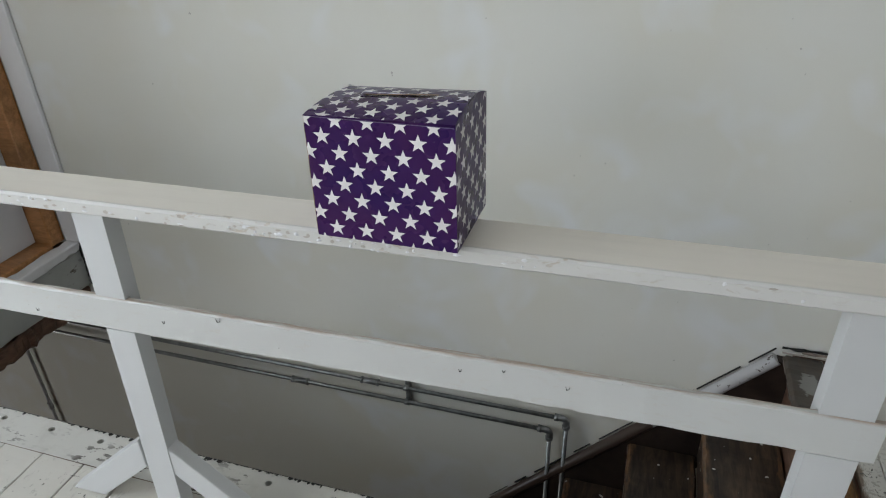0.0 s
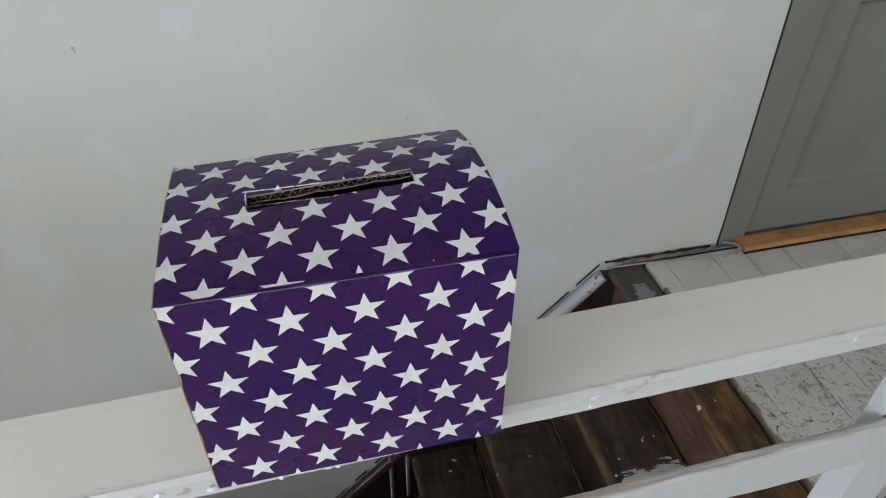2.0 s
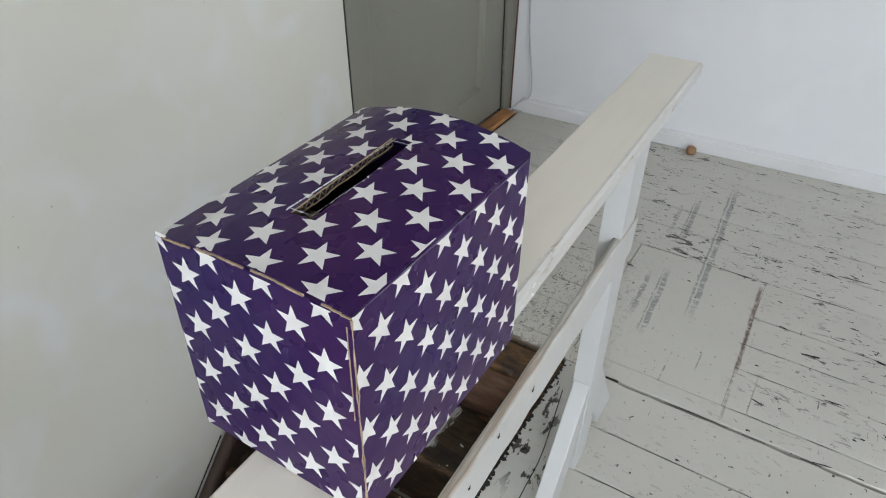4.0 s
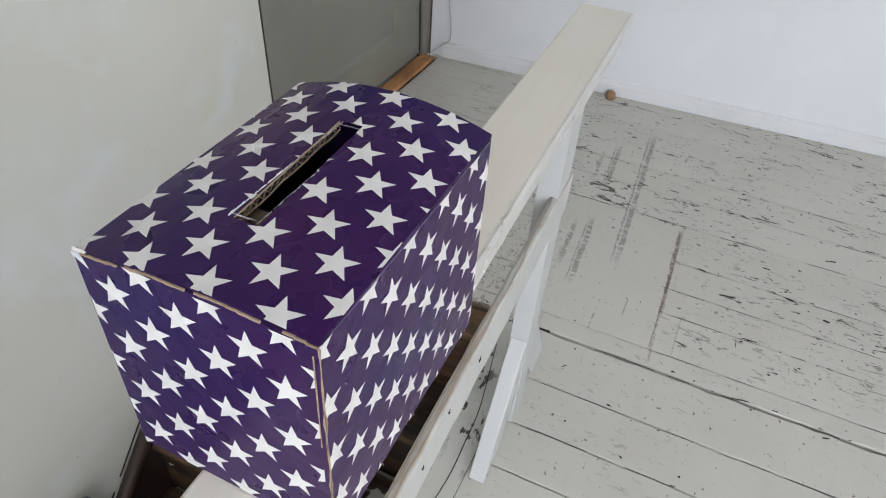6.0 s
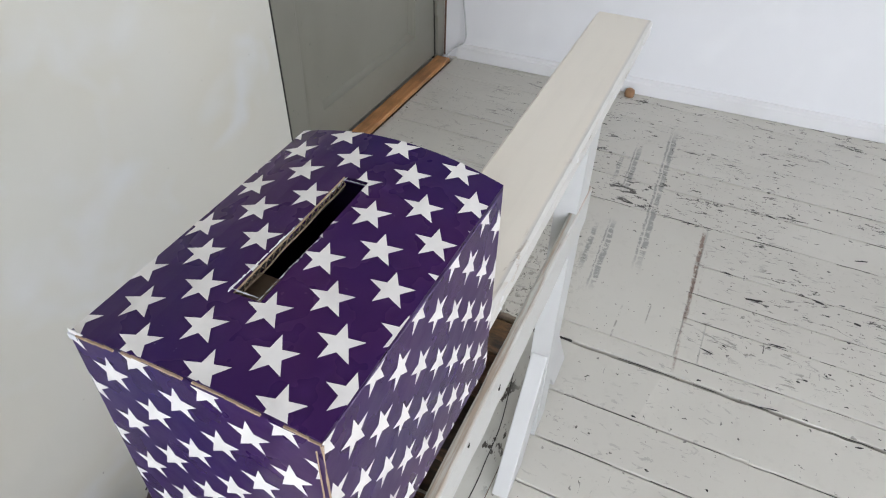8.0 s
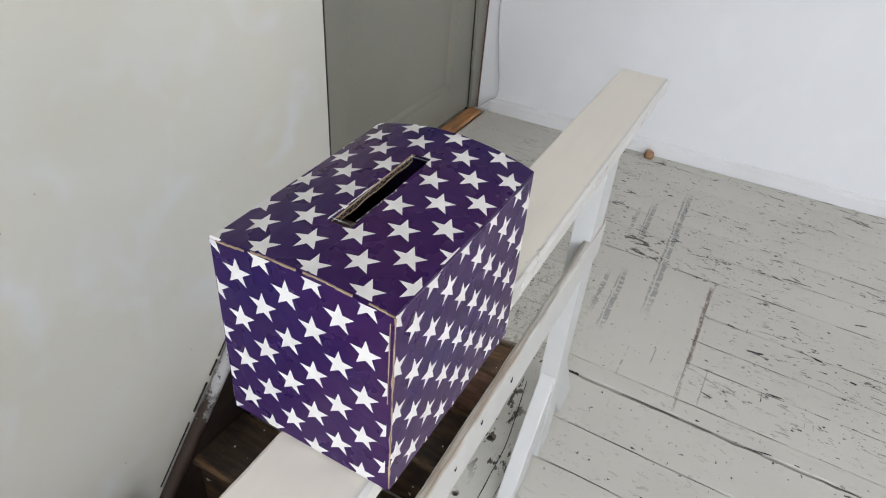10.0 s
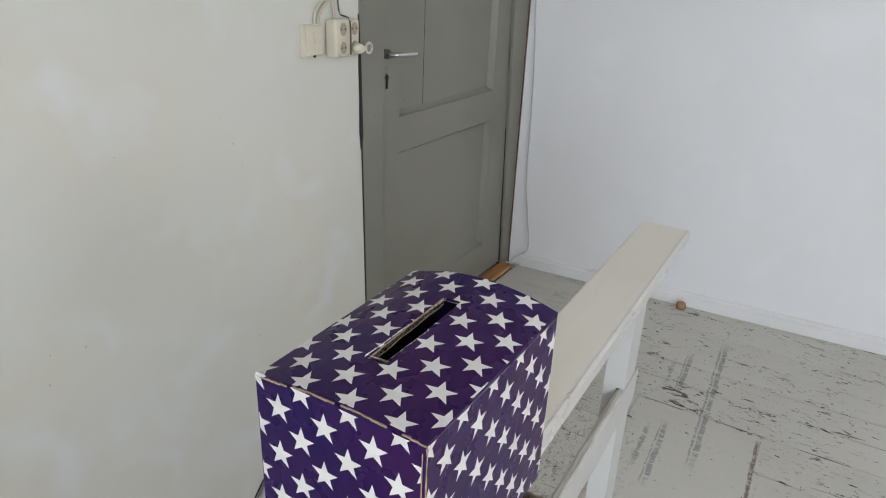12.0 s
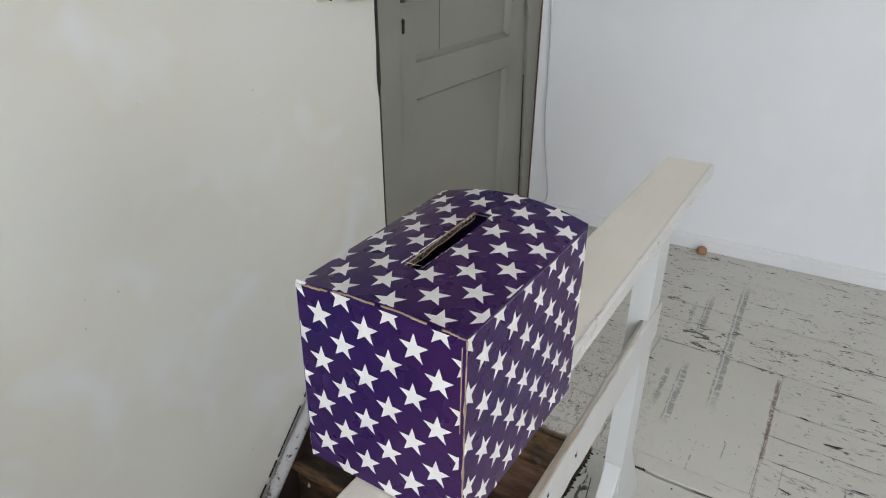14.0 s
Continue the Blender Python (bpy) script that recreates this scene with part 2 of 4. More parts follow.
def old_wood(name, dark, light, spots=True, paint=None, grain=(14, 2.2, 14), rough=0.42, tone=(0.50, 0.495, 0.47), greyed=None, nose=None):
    g = Nodes(name, rough, spec=0.4)
    fibre = g.noise(1.0, 6.0, 0.65, g.scaled(*[k * 4 for k in grain]), 0.5)
    colour = g.mix(g.ramp(fibre, 0.35, 0.68), dark, light)
    colour = g.mix(g.math("MULTIPLY", g.ramp(g.noise(7.0, 4.0, 0.6), 0.48, 0.66), 0.6), colour, tuple(k * 0.45 for k in dark))
    h = fibre
    if nose:
        # rubbed orange along the front edge, the shadow behind it painted as a black band
        first, step, rub, dirt_or_shade, orange = nose
        along = g.math("ADD", g.axis("X"), g.math("MULTIPLY", g.math("SUBTRACT", g.noise(1.0, 4.0, 0.65, g.scaled(30, 12, 30)), 0.5), 0.05))
        along = g.math("MODULO", g.math("SUBTRACT", along, first - 20 * step), step)
        rough_edge = g.ramp(g.noise(1.0, 4.0, 0.7, g.scaled(40, 9, 40)), 0.40, 0.56)
        colour = g.mix(g.math("MULTIPLY", g.math("MULTIPLY", g.band(along, rub[0], rub[1], 0.006), rough_edge), 0.8), colour, orange)
        colour = g.mix(g.math("MULTIPLY", g.band(along, dirt_or_shade[0], dirt_or_shade[1], 0.010), g.ramp(rough_edge, 0.0, 1.0, 0.85, 0.35)), colour, (0.009, 0.007, 0.006))
    if greyed:
        past = g.ramp(g.math("ADD", g.axis("Y"), g.math("MULTIPLY", g.noise(12.0, 4.0), 0.3)), greyed + 0.10, greyed + 0.20)
        colour = g.mix(g.math("MULTIPLY", past, 0.85), colour, (0.065, 0.058, 0.050))
    if spots:
        dot = g.ramp(g.noise(34.0, 1.5, 0.5), 0.725, 0.74)
        colour = g.mix(dot, colour, (0.55, 0.54, 0.50))
    if paint:
        x0, x1, y0, y1 = paint
        m = g.math("MULTIPLY", g.band(g.axis("X"), x0, x1, 0.03), g.band(g.axis("Y"), y0, y1, 0.06))
        m = g.ramp(g.math("ADD", g.math("MULTIPLY", m, 0.54), g.math("MULTIPLY", g.noise(1.0, 5.0, 0.7, g.scaled(16, 60, 30), 0.4), 0.6)), 0.715, 0.745)
        colour = g.mix(m, colour, tone)
        h = g.math("ADD", fibre, m)
    return g.done(colour, h, 0.4, 0.0015)


M_TREAD = old_wood("dark_worn_stair_wood", (0.018, 0.012, 0.009), (0.068, 0.044, 0.028), True, None, (14, 2.2, 14), nose=(0.857, 0.213, (0.0, 0.020), (0.024, 0.055), (0.150, 0.078, 0.036)))
M_TREAD_PAINT = old_wood("dark_stair_wood_with_paint_remains", (0.024, 0.016, 0.011), (0.088, 0.058, 0.036), True, (0.665, 0.885, 2.085, 2.235), nose=(0.857, 0.213, (0.0, 0.020), (0.024, 0.055), (0.150, 0.078, 0.036)))
M_TREAD_EDGE = old_wood("dark_stair_wood_with_painted_end", (0.022, 0.015, 0.010), (0.080, 0.053, 0.034), True, (0.45, 0.63, 1.84, 2.10), nose=(0.857, 0.213, (0.0, 0.020), (0.024, 0.055), (0.150, 0.078, 0.036)))
M_STRING = old_wood("dark_brown_string_wood", (0.017, 0.012, 0.010), (0.036, 0.024, 0.019), False, None, (3, 14, 3), 0.35)
M_NOSING = old_wood("bare_orange_brown_nosing_wood", (0.020, 0.012, 0.007), (0.215, 0.102, 0.030), True, (0.86, 0.95, 2.50, 2.66), (9, 3, 9), 0.42, (0.22, 0.215, 0.20), 2.28, (0.845, 0.213, (0.0, 0.010), (0.012, 0.040), (0.17, 0.085, 0.04)))
M_ORANGE = old_wood("orange_varnished_wood", (0.31, 0.145, 0.052), (0.54, 0.265, 0.105), False, None, (2.5, 14, 14), 0.35)
M_BARE = old_wood("broken_brown_timber", (0.085, 0.045, 0.03), (0.20, 0.115, 0.075), False, None, (14, 3, 14))


def bead_paint():
    g = Nodes("string_moulding_paint", 0.3, spec=0.5)
    edge = g.math("ADD", g.axis("X"), g.math("MULTIPLY", g.noise(18.0, 4.0, 0.7), 0.35))
    m = g.ramp(edge, 0.70, 0.76)
    m = g.math("MULTIPLY", m, g.ramp(g.noise(45.0, 4.0, 0.6), 0.66, 0.60))
    colour = g.mix(m, (0.055, 0.036, 0.028), (0.56, 0.56, 0.57))
    return g.done(colour, g.noise(60.0), 0.25, 0.001)


M_BEAD = bead_paint()


def door_paint():
    g = Nodes("grey_green_door_paint", 0.45, spec=0.4)
    colour = g.mix(g.ramp(g.noise(2.4, 3.0), 0.38, 0.7), (0.230, 0.224, 0.188), (0.200, 0.195, 0.164))
    colour = g.mix(g.math("MULTIPLY", g.ramp(g.noise(60.0, 3.0), 0.70, 0.74), 0.5), colour, (0.10, 0.10, 0.085))
    return g.done(colour, g.noise(1.0, 4.0, 0.6, g.scaled(70, 70, 9)), 0.25, 0.001)


M_DOOR = door_paint()
M_DOORWHITE = chipped("white_door_paint", (0.68, 0.68, 0.69), (0.62, 0.62, 0.64), (0.35, 0.32, 0.3), 0.76, (30, 30, 7))


def plain(name, colour, rough=0.5, metal=0.0, vary=0.15, scale=30.0):
    g = Nodes(name, rough, metal)
    c = g.mix(g.ramp(g.noise(scale, 4.0), 0.35, 0.7), colour, tuple(k * (1 - vary) for k in colour))
    return g.done(c, g.noise(scale * 4), 0.1, 0.0006)


M_PIPE = plain("galvanised_grey_pipe", (0.30, 0.31, 0.31), 0.32, 0.8, 0.4)
M_PLASTIC = plain("yellowed_cream_plastic", (0.66, 0.61, 0.49), 0.35, 0.0, 0.08)
M_HOLE = plain("dark_hollow", (0.012, 0.011, 0.010), 0.9)
M_WELL = plain("shaded_socket_face", (0.40, 0.35, 0.26), 0.45, 0.0, 0.2)
M_CABLE = plain("pale_cable_sheath", (0.55, 0.56, 0.57), 0.5)
M_CREAMCABLE = plain("cream_cable_sheath", (0.58, 0.53, 0.43), 0.5)
M_OLDCABLE = plain("dirty_cable_sheath", (0.42, 0.375, 0.33), 0.6, 0.0, 0.4)
M_PINK = plain("pale_broken_timber", (0.34, 0.27, 0.225), 0.7, 0.0, 0.55)
M_STEEL = plain("brushed_steel", (0.72, 0.72, 0.72), 0.28, 1.0, 0.1)
M_SCAR = plain("pale_bare_wood", (0.47, 0.43, 0.375), 0.7, 0.0, 0.3)
M_DULL = plain("dull_dark_metal", (0.10, 0.095, 0.085), 0.5, 0.6, 0.3)
M_BLACK = plain("black_dirt", (0.02, 0.019, 0.017), 0.8)
M_KNOB = plain("worn_brown_wood", (0.42, 0.23, 0.115), 0.5, 0.0, 0.45)
M_TAPE = plain("clear_packing_tape_edge", (0.12, 0.085, 0.17), 0.3)


def purple_paper():
    """Coated navy-violet paper whose gloss is tinted pink."""
    g = Nodes("purple_wrapping_paper", 0.3, spec=0.5)
    g.set(g.bsdf, {"IOR": 1.30, "Specular Tint": (1.0, 0.42, 0.75, 1.0)})
    colour = g.mix(g.ramp(g.noise(7.0, 3.0), 0.36, 0.66), (0.0185, 0.0095, 0.073), (0.038, 0.0120, 0.069))
    scratch = g.ramp(g.noise(1.0, 3.0, 0.6, g.scaled(160, 30, 160), 1.2), 0.72, 0.76)
    colour = g.mix(g.math("MULTIPLY", scratch, 0.12), colour, (0.45, 0.42, 0.50))
    rub = g.math("MULTIPLY", g.ramp(g.noise(1.0, 4.0, 0.7, g.scaled(90, 220, 220), 0.9), 0.70, 0.73), g.ramp(g.noise(11.0, 2.0), 0.52, 0.62))
    colour = g.mix(g.math("MULTIPLY", rub, 0.5), colour, (0.30, 0.27, 0.40))
    crease = g.math("ADD", g.noise(14.0, 2.0, 0.5, warp=0.8), g.math("MULTIPLY", g.noise(70.0, 2.0), 0.15))
    return g.done(colour, crease, 0.45, 0.003, g.ramp(g.noise(20.0), 0.3, 0.7, 0.22, 0.36))


def star_paper():
    g = Nodes("white_star_print", 0.4, spec=0.4)
    return g.done(g.mix(g.ramp(g.noise(60.0, 3.0), 0.4, 0.75), (0.74, 0.72, 0.70), (0.66, 0.64, 0.62)), g.noise(14.0, 2.0, 0.5, warp=0.8), 0.3, 0.003)


def cardboard():
    g = Nodes("corrugated_cardboard", 0.85, spec=0.2)
    ply = g.noise(1.0, 4.0, 0.6, g.scaled(150, 90, 620), 0.8)
    colour = g.mix(g.ramp(ply, 0.40, 0.58), (0.045, 0.032, 0.022), (0.27, 0.205, 0.145))
    return g.done(colour, ply, 0.6, 0.001)


def kraft_paper():
    g = Nodes("kraft_cardboard_liner", 0.85, spec=0.2)
    return g.done(g.mix(g.ramp(g.noise(80.0, 4.0), 0.35, 0.7), (0.40, 0.30, 0.21), (0.32, 0.23, 0.155)), g.noise(120.0), 0.2, 0.001)


M_PURPLE, M_STAR, M_CARD, M_KRAFT = purple_paper(), star_paper(), cardboard(), kraft_paper()
M_TORN = plain("torn_white_paper_edge", (0.62, 0.62, 0.66), 0.8)


def glass_pane():
    m = bpy.data.materials.new("window_glass")
    m.use_nodes = True
    b = m.node_tree.nodes["Principled BSDF"]
    b.inputs["Transmission Weight"].default_value = 1.0
    b.inputs["Roughness"].default_value = 0.02
    b.inputs["IOR"].default_value = 1.45
    return m


M_GLASS = glass_pane()


# ---------------------------------------------------------------- mesh helpers
def box(bm, x0, x1, y0, y1, z0, z1):
    v = [bm.verts.new((x, y, z)) for z in (z0, z1) for y in (y0, y1) for x in (x0, x1)]
    for f in ((0, 2, 3, 1), (4, 5, 7, 6), (0, 1, 5, 4), (2, 6, 7, 3), (0, 4, 6, 2), (1, 3, 7, 5)):
        bm.faces.new([v[i] for i in f])
    return v


def block(x0, x1, y0, y1, z0, z1, bevel=0.0, segments=2):
    bm = bmesh.new()
    box(bm, x0, x1, y0, y1, z0, z1)
    if bevel:
        bmesh.ops.bevel(bm, geom=bm.edges[:], offset=bevel, segments=segments, affect="EDGES", profile=0.6)
    return bm


def prism(outline, axis, d0, d1, bevel=0.0):
    """A flat outline drawn out along an axis. Its two numbers are the other two axes in order."""
    bm = bmesh.new()

    def at(p, d):
        return {"x": (d, p[0], p[1]), "y": (p[0], d, p[1]), "z": (p[0], p[1], d)}[axis]

    a, b = [bm.verts.new(at(p, d0)) for p in outline], [bm.verts.new(at(p, d1)) for p in outline]
    bm.faces.new(a)
    bm.faces.new(b[::-1])
    for i in range(len(a)):
        j = (i + 1) % len(a)
        bm.faces.new((a[j], a[i], b[i], b[j]))
    bmesh.ops.recalc_face_normals(bm, faces=bm.faces[:])
    if bevel:
        bmesh.ops.bevel(bm, geom=bm.edges[:], offset=bevel, segments=2, affect="EDGES", profile=0.6)
    return bm


def worn_plank(axis, l0, l1, a0, a1, b0, b1, step=0.05, edge=0.003, wear=0.0012, seed=0):
    """A board along an axis, its edges eased and nibbled. a, b: the other two axes in order."""
    rng = random.Random(seed)
    bm = bmesh.new()
    count = max(2, int((l1 - l0) / step))
    rings = []
    for i in range(count + 1):
        l = l0 + (l1 - l0) * i / count
        ring = []
        for ca, cb, sa, sb in ((a0, b0, 1, 1), (a1, b0, -1, 1), (a1, b1, -1, -1), (a0, b1, 1, -1)):
            e, n = edge + rng.uniform(0, wear) * (3 if rng.random() < 0.15 else 1), rng.uniform(0, wear)
            pair = [(ca + sa * n, cb + sb * (e + n)), (ca + sa * (e + n), cb + sb * n)]
            ring += pair if (sa > 0) == (sb > 0) else pair[::-1]
        pts = []
        for p, q in ring:
            pts.append(bm.verts.new({"x": (l, p, q), "y": (p, l, q), "z": (p, q, l)}[axis]))
        rings.append(pts)
    for r, s in zip(rings, rings[1:]):
        for i in range(8):
            j = (i + 1) % 8
            bm.faces.new((r[i], r[j], s[j], s[i]))
    bm.faces.new(rings[0])
    bm.faces.new(rings[-1][::-1])
    bmesh.ops.recalc_face_normals(bm, faces=bm.faces[:])
    return bm


def tube(path, radius, sides=10, bm=None):
    bm = bm or bmesh.new()
    path = [Vector(p) for p in path]
    rings = []
    for i, p in enumerate(path):
        way = (path[min(i + 1, len(path) - 1)] - path[max(i - 1, 0)]).normalized()
        side = way.cross(Vector((0, 0, 1)) if abs(way.z) < 0.9 else Vector((0, 1, 0))).normalized()
        up = side.cross(way)
        r = radius[i] if isinstance(radius, (list, tuple)) else radius
        rings.append([bm.verts.new(p + r * (math.cos(a) * side + math.sin(a) * up)) for a in (2 * math.pi * k / sides for k in range(sides))])
    for r, s in zip(rings, rings[1:]):
        for i in range(sides):
            j = (i + 1) % sides
            bm.faces.new((r[i], r[j], s[j], s[i])).smooth = True
    bm.faces.new(rings[0])
    bm.faces.new(rings[-1][::-1])
    bmesh.ops.recalc_face_normals(bm, faces=bm.faces[:])
    return bm


def smooth_path(points, per=8):
    """A soft line through the points."""
    p = [Vector(q) for q in points]
    p = [p[0] * 2 - p[1]] + p + [p[-1] * 2 - p[-2]]
    out = []
    for a, b, c, d in zip(p, p[1:], p[2:], p[3:]):
        for k in range(per):
            t = k / per
            out.append(0.5 * (2 * b + (c - a) * t + (2 * a - 5 * b + 4 * c - d) * t * t + (3 * b - a - 3 * c + d) * t ** 3))
    return out + [p[-2]]


def mesh_of(name, bm, material):
    me = bpy.data.meshes.new(name)
    bm.to_mesh(me)
    bm.free()
    me.materials.append(material)
    return me


def part(name, bm, material, parent, label="", kind=""):
    ob = new(name, mesh_of(name, bm, material))
    ob.parent = parent
    return tagged(ob, label, "", "", kind)


def thing(name, m, label, category, group="", kind=""):
    ob = new(name)
    ob.matrix_world = m
    return tagged(ob, label, category, group, kind)


def structure(name, bm, material, label, category):
    return tagged(new(name, mesh_of(name, bm, material)), label, category, "", "structure")


def pierced(u0, u1, z0, z1, openings):
    """Rectangles that fill a wall round its openings (u0, u1, z0, z1)."""
    us = sorted({u0, u1, *[o[0] for o in openings], *[o[1] for o in openings]})
    zs = sorted({z0, z1, *[o[2] for o in openings], *[o[3] for o in openings]})
    for a, b in zip(us, us[1:]):
        for c, d in zip(zs, zs[1:]):
            if not any(o[0] <= a and b <= o[1] and o[2] <= c and d <= o[3] for o in openings):
                yield a, b, c, d


# ---------------------------------------------------------------- the shell of the place
WELL_Y, LAND_X, NOSE_X = 1.857, 0.965, 0.845
bm = bmesh.new()
for a, b, c, d in pierced(-5.0, END_X, -0.02, CEIL, [(1.226, END_X, -0.02, 2.09)]):
    box(bm, a, b, WALL_Y, WALL_Y + 0.14, c, d)
structure("wall_north", bm, M_CREAM, "uneven cream-painted plaster wall with pale repaired patches", "wall")
structure("wall_behind_door", block(1.15, END_X + 0.1, WALL_Y + 0.141, WALL_Y + 0.2, -0.02, 2.2), M_CREAM, "plain wall of the passage behind the door", "wall")
structure("wall_behind_doorway", block(LEFT_X - 0.22, LEFT_X - 0.141, 1.75, WALL_Y, -0.02, 2.2), M_CREAM, "plain wall of the passage behind the doorway", "wall")
structure("wall_north_lower", block(-5.0, END_X, WALL_Y, WALL_Y + 0.14, LOWER, -0.02), M_CREAM, "cream-painted plaster wall of the stairwell", "wall")
TURNED = 0.058


def end_x(y):
    """The east wall is not quite square to the north wall."""
    return END_X + TURNED * (WALL_Y - y)


structure("wall_east", prism([(end_x(FRONT_Y), FRONT_Y), (end_x(FRONT_Y) + 0.14, FRONT_Y), (END_X + 0.14, WALL_Y + 0.14), (END_X, WALL_Y + 0.14), (END_X, WALL_Y)], "z", LOWER, CEIL), M_WHITE, "smooth cool white painted wall", "wall")
bm = bmesh.new()
for a, b, c, d in pierced(STUB_Y, WALL_Y, -0.02, CEIL, [(1.86, 2.735, -0.02, 2.06)]):
    box(bm, LEFT_X - 0.14, LEFT_X, a, b, c, d)
box(bm, FAR_X, LEFT_X - 0.14, STUB_Y, STUB_Y + 0.14, -0.02, CEIL)
structure("wall_west", bm, M_WHITE, "white painted wall with a doorway", "wall")
bm = bmesh.new()
for a, b, c, d in pierced(FRONT_Y, STUB_Y + 0.14, -0.02, CEIL, [(-1.0, 1.0, 1.05, 2.55)]):
    box(bm, FAR_X - 0.14, FAR_X, a, b, c, d)
structure("wall_far_west", bm, M_WHITE, "white painted wall with a window", "wall")
bm = bmesh.new()
for a, b, c, d in pierced(FAR_X - 0.14, END_X + 0.3, -0.02, CEIL, [(-2.4, -0.6, 1.05, 2.55)]):
    box(bm, a, b, FRONT_Y - 0.14, FRONT_Y, c, d)
structure("wall_south", bm, M_WHITE, "white painted wall with a window", "wall")
structure("ceiling", block(FAR_X - 0.14, END_X + 0.45, FRONT_Y - 0.14, WALL_Y + 0.14, CEIL, CEIL + 0.1), M_CEIL, "plain white ceiling", "ceiling")
bm = bmesh.new()
box(bm, LEFT_X + 0.01, END_X + 0.28, FRONT_Y, WELL_Y - 0.012, -0.27, -0.024)
box(bm, NOSE_X + 0.035, END_X, WELL_Y - 0.012, WALL_Y, -0.27, -0.024)
box(bm, -5.0, LEFT_X + 0.01, FRONT_Y, WALL_Y, -0.30, -0.024)
structure("subfloor", bm, M_BARE, "rough brown joists and ceiling under the floor boards", "subfloor")
bm = bmesh.new()
box(bm, -5.0, END_X, FRONT_Y, WALL_Y, LOWER - 0.1, LOWER)
structure("floor_lower", bm, M_FLOOR, "worn grey floor of the storey below", "floor")
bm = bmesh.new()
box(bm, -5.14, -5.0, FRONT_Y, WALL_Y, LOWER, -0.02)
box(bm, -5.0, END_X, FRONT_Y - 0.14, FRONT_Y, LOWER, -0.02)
structure("wall_lower", bm, M_LOWER, "beige walls of the storey below, shade put into the colour", "wall")


def window(name, m, width, height):
    w = thing(name, m, "white wooden window with two clear panes", "window", "", "structure")
    t = 0.05
    bm = bmesh.new()
    for a, b, c, d in pierced(-width / 2, width / 2, 0, height, [(-width / 2 + t, -t / 2, t, height - t), (t / 2, width / 2 - t, t, height - t)]):
        box(bm, a, b, 0.03, 0.09, c, d)
    part("window_frame", bm, M_SKIRT, w)
    for s in (-1, 1):
        c = s * (width / 4 - t / 8)
        p = part("pane", block(c - width / 4 + t * 0.62, c + width / 4 - t * 0.62, 0.058, 0.062, t, height - t), M_GLASS, w)
        p.visible_shadow = False
    part("window_sill", block(-width / 2 - 0.03, width / 2 + 0.03, -0.1, 0.03, -0.03, -0.002, 0.004), M_SKIRT, w)


window("window_1", pose(FAR_X, 0.0, 1.05, 0, 0, 90), 2.0, 1.5)
window("window_2", pose(-1.5, FRONT_Y, 1.05, 0, 0, 180), 1.8, 1.5)

# skirting along the east wall
sk = bmesh.new()
ends = [[sk.verts.new((end_x(y) - d, y, z)) for d, z in ((0.016, 0.0005), (0.0, 0.0005), (0.0, 0.066), (0.006, 0.066), (0.011, 0.061), (0.011, 0.052), (0.016, 0.047))] for y in (FRONT_Y, 2.672)]
for k in range(7):
    sk.faces.new((ends[0][k], ends[0][(k + 1) % 7], ends[1][(k + 1) % 7], ends[1][k]))
sk.faces.new(ends[1])
bmesh.ops.recalc_face_normals(sk, faces=sk.faces[:])
structure("baseboard", sk, M_SKIRT, "low white painted skirting board", "baseboard")

# ---------------------------------------------------------------- grey door in the north wall
door = thing("door_1", pose(0, WALL_Y, 0), "closed grey-green panelled wooden door with grey frame", "door", "", "structure")
part("door_jamb", prism([(1.232, 0.0), (1.318, 0.0), (1.318, 2.09), (1.196, 2.09), (1.196, 1.2)], "y", -0.004, 0.10, 0.003), M_DOOR, door)
part("door_jamb", prism([(2.290, 0), (END_X - 0.002, 0), (END_X - 0.002, 2.09), (2.166, 2.09)], "y", -0.004, 0.10, 0.003), M_DOOR, door)
part("door_head", block(1.318, 2.1655, -0.004, 0.10, 2.02, 2.09, 0.003), M_DOOR, door)
leaf = bmesh.new()
L0, LY0, LY1 = 1.322, 0.010, 0.05
box(leaf, L0, 1.424, LY0, LY1, 0.022, 2.016)
stile = [[leaf.verts.new((x, y, z)) for x, z in ((2.100, 0.022), (2.284, 0.022), (2.162, 2.016), (2.100, 2.016))] for y in (LY0, LY1)]
leaf.faces.new(stile[0])
leaf.faces.new(stile[1][::-1])
for i in range(4):
    leaf.faces.new((stile[0][i], stile[1][i], stile[1][(i + 1) % 4], stile[0][(i + 1) % 4]))
bmesh.ops.recalc_face_normals(leaf, faces=leaf.faces[:])
for z0, z1 in ((0.022, 0.172), (0.742, 0.864), (1.90, 2.016)):
    box(leaf, 1.424, 2.100, LY0, LY1, z0, z1)
part("door_leaf", leaf, M_DOOR, door)


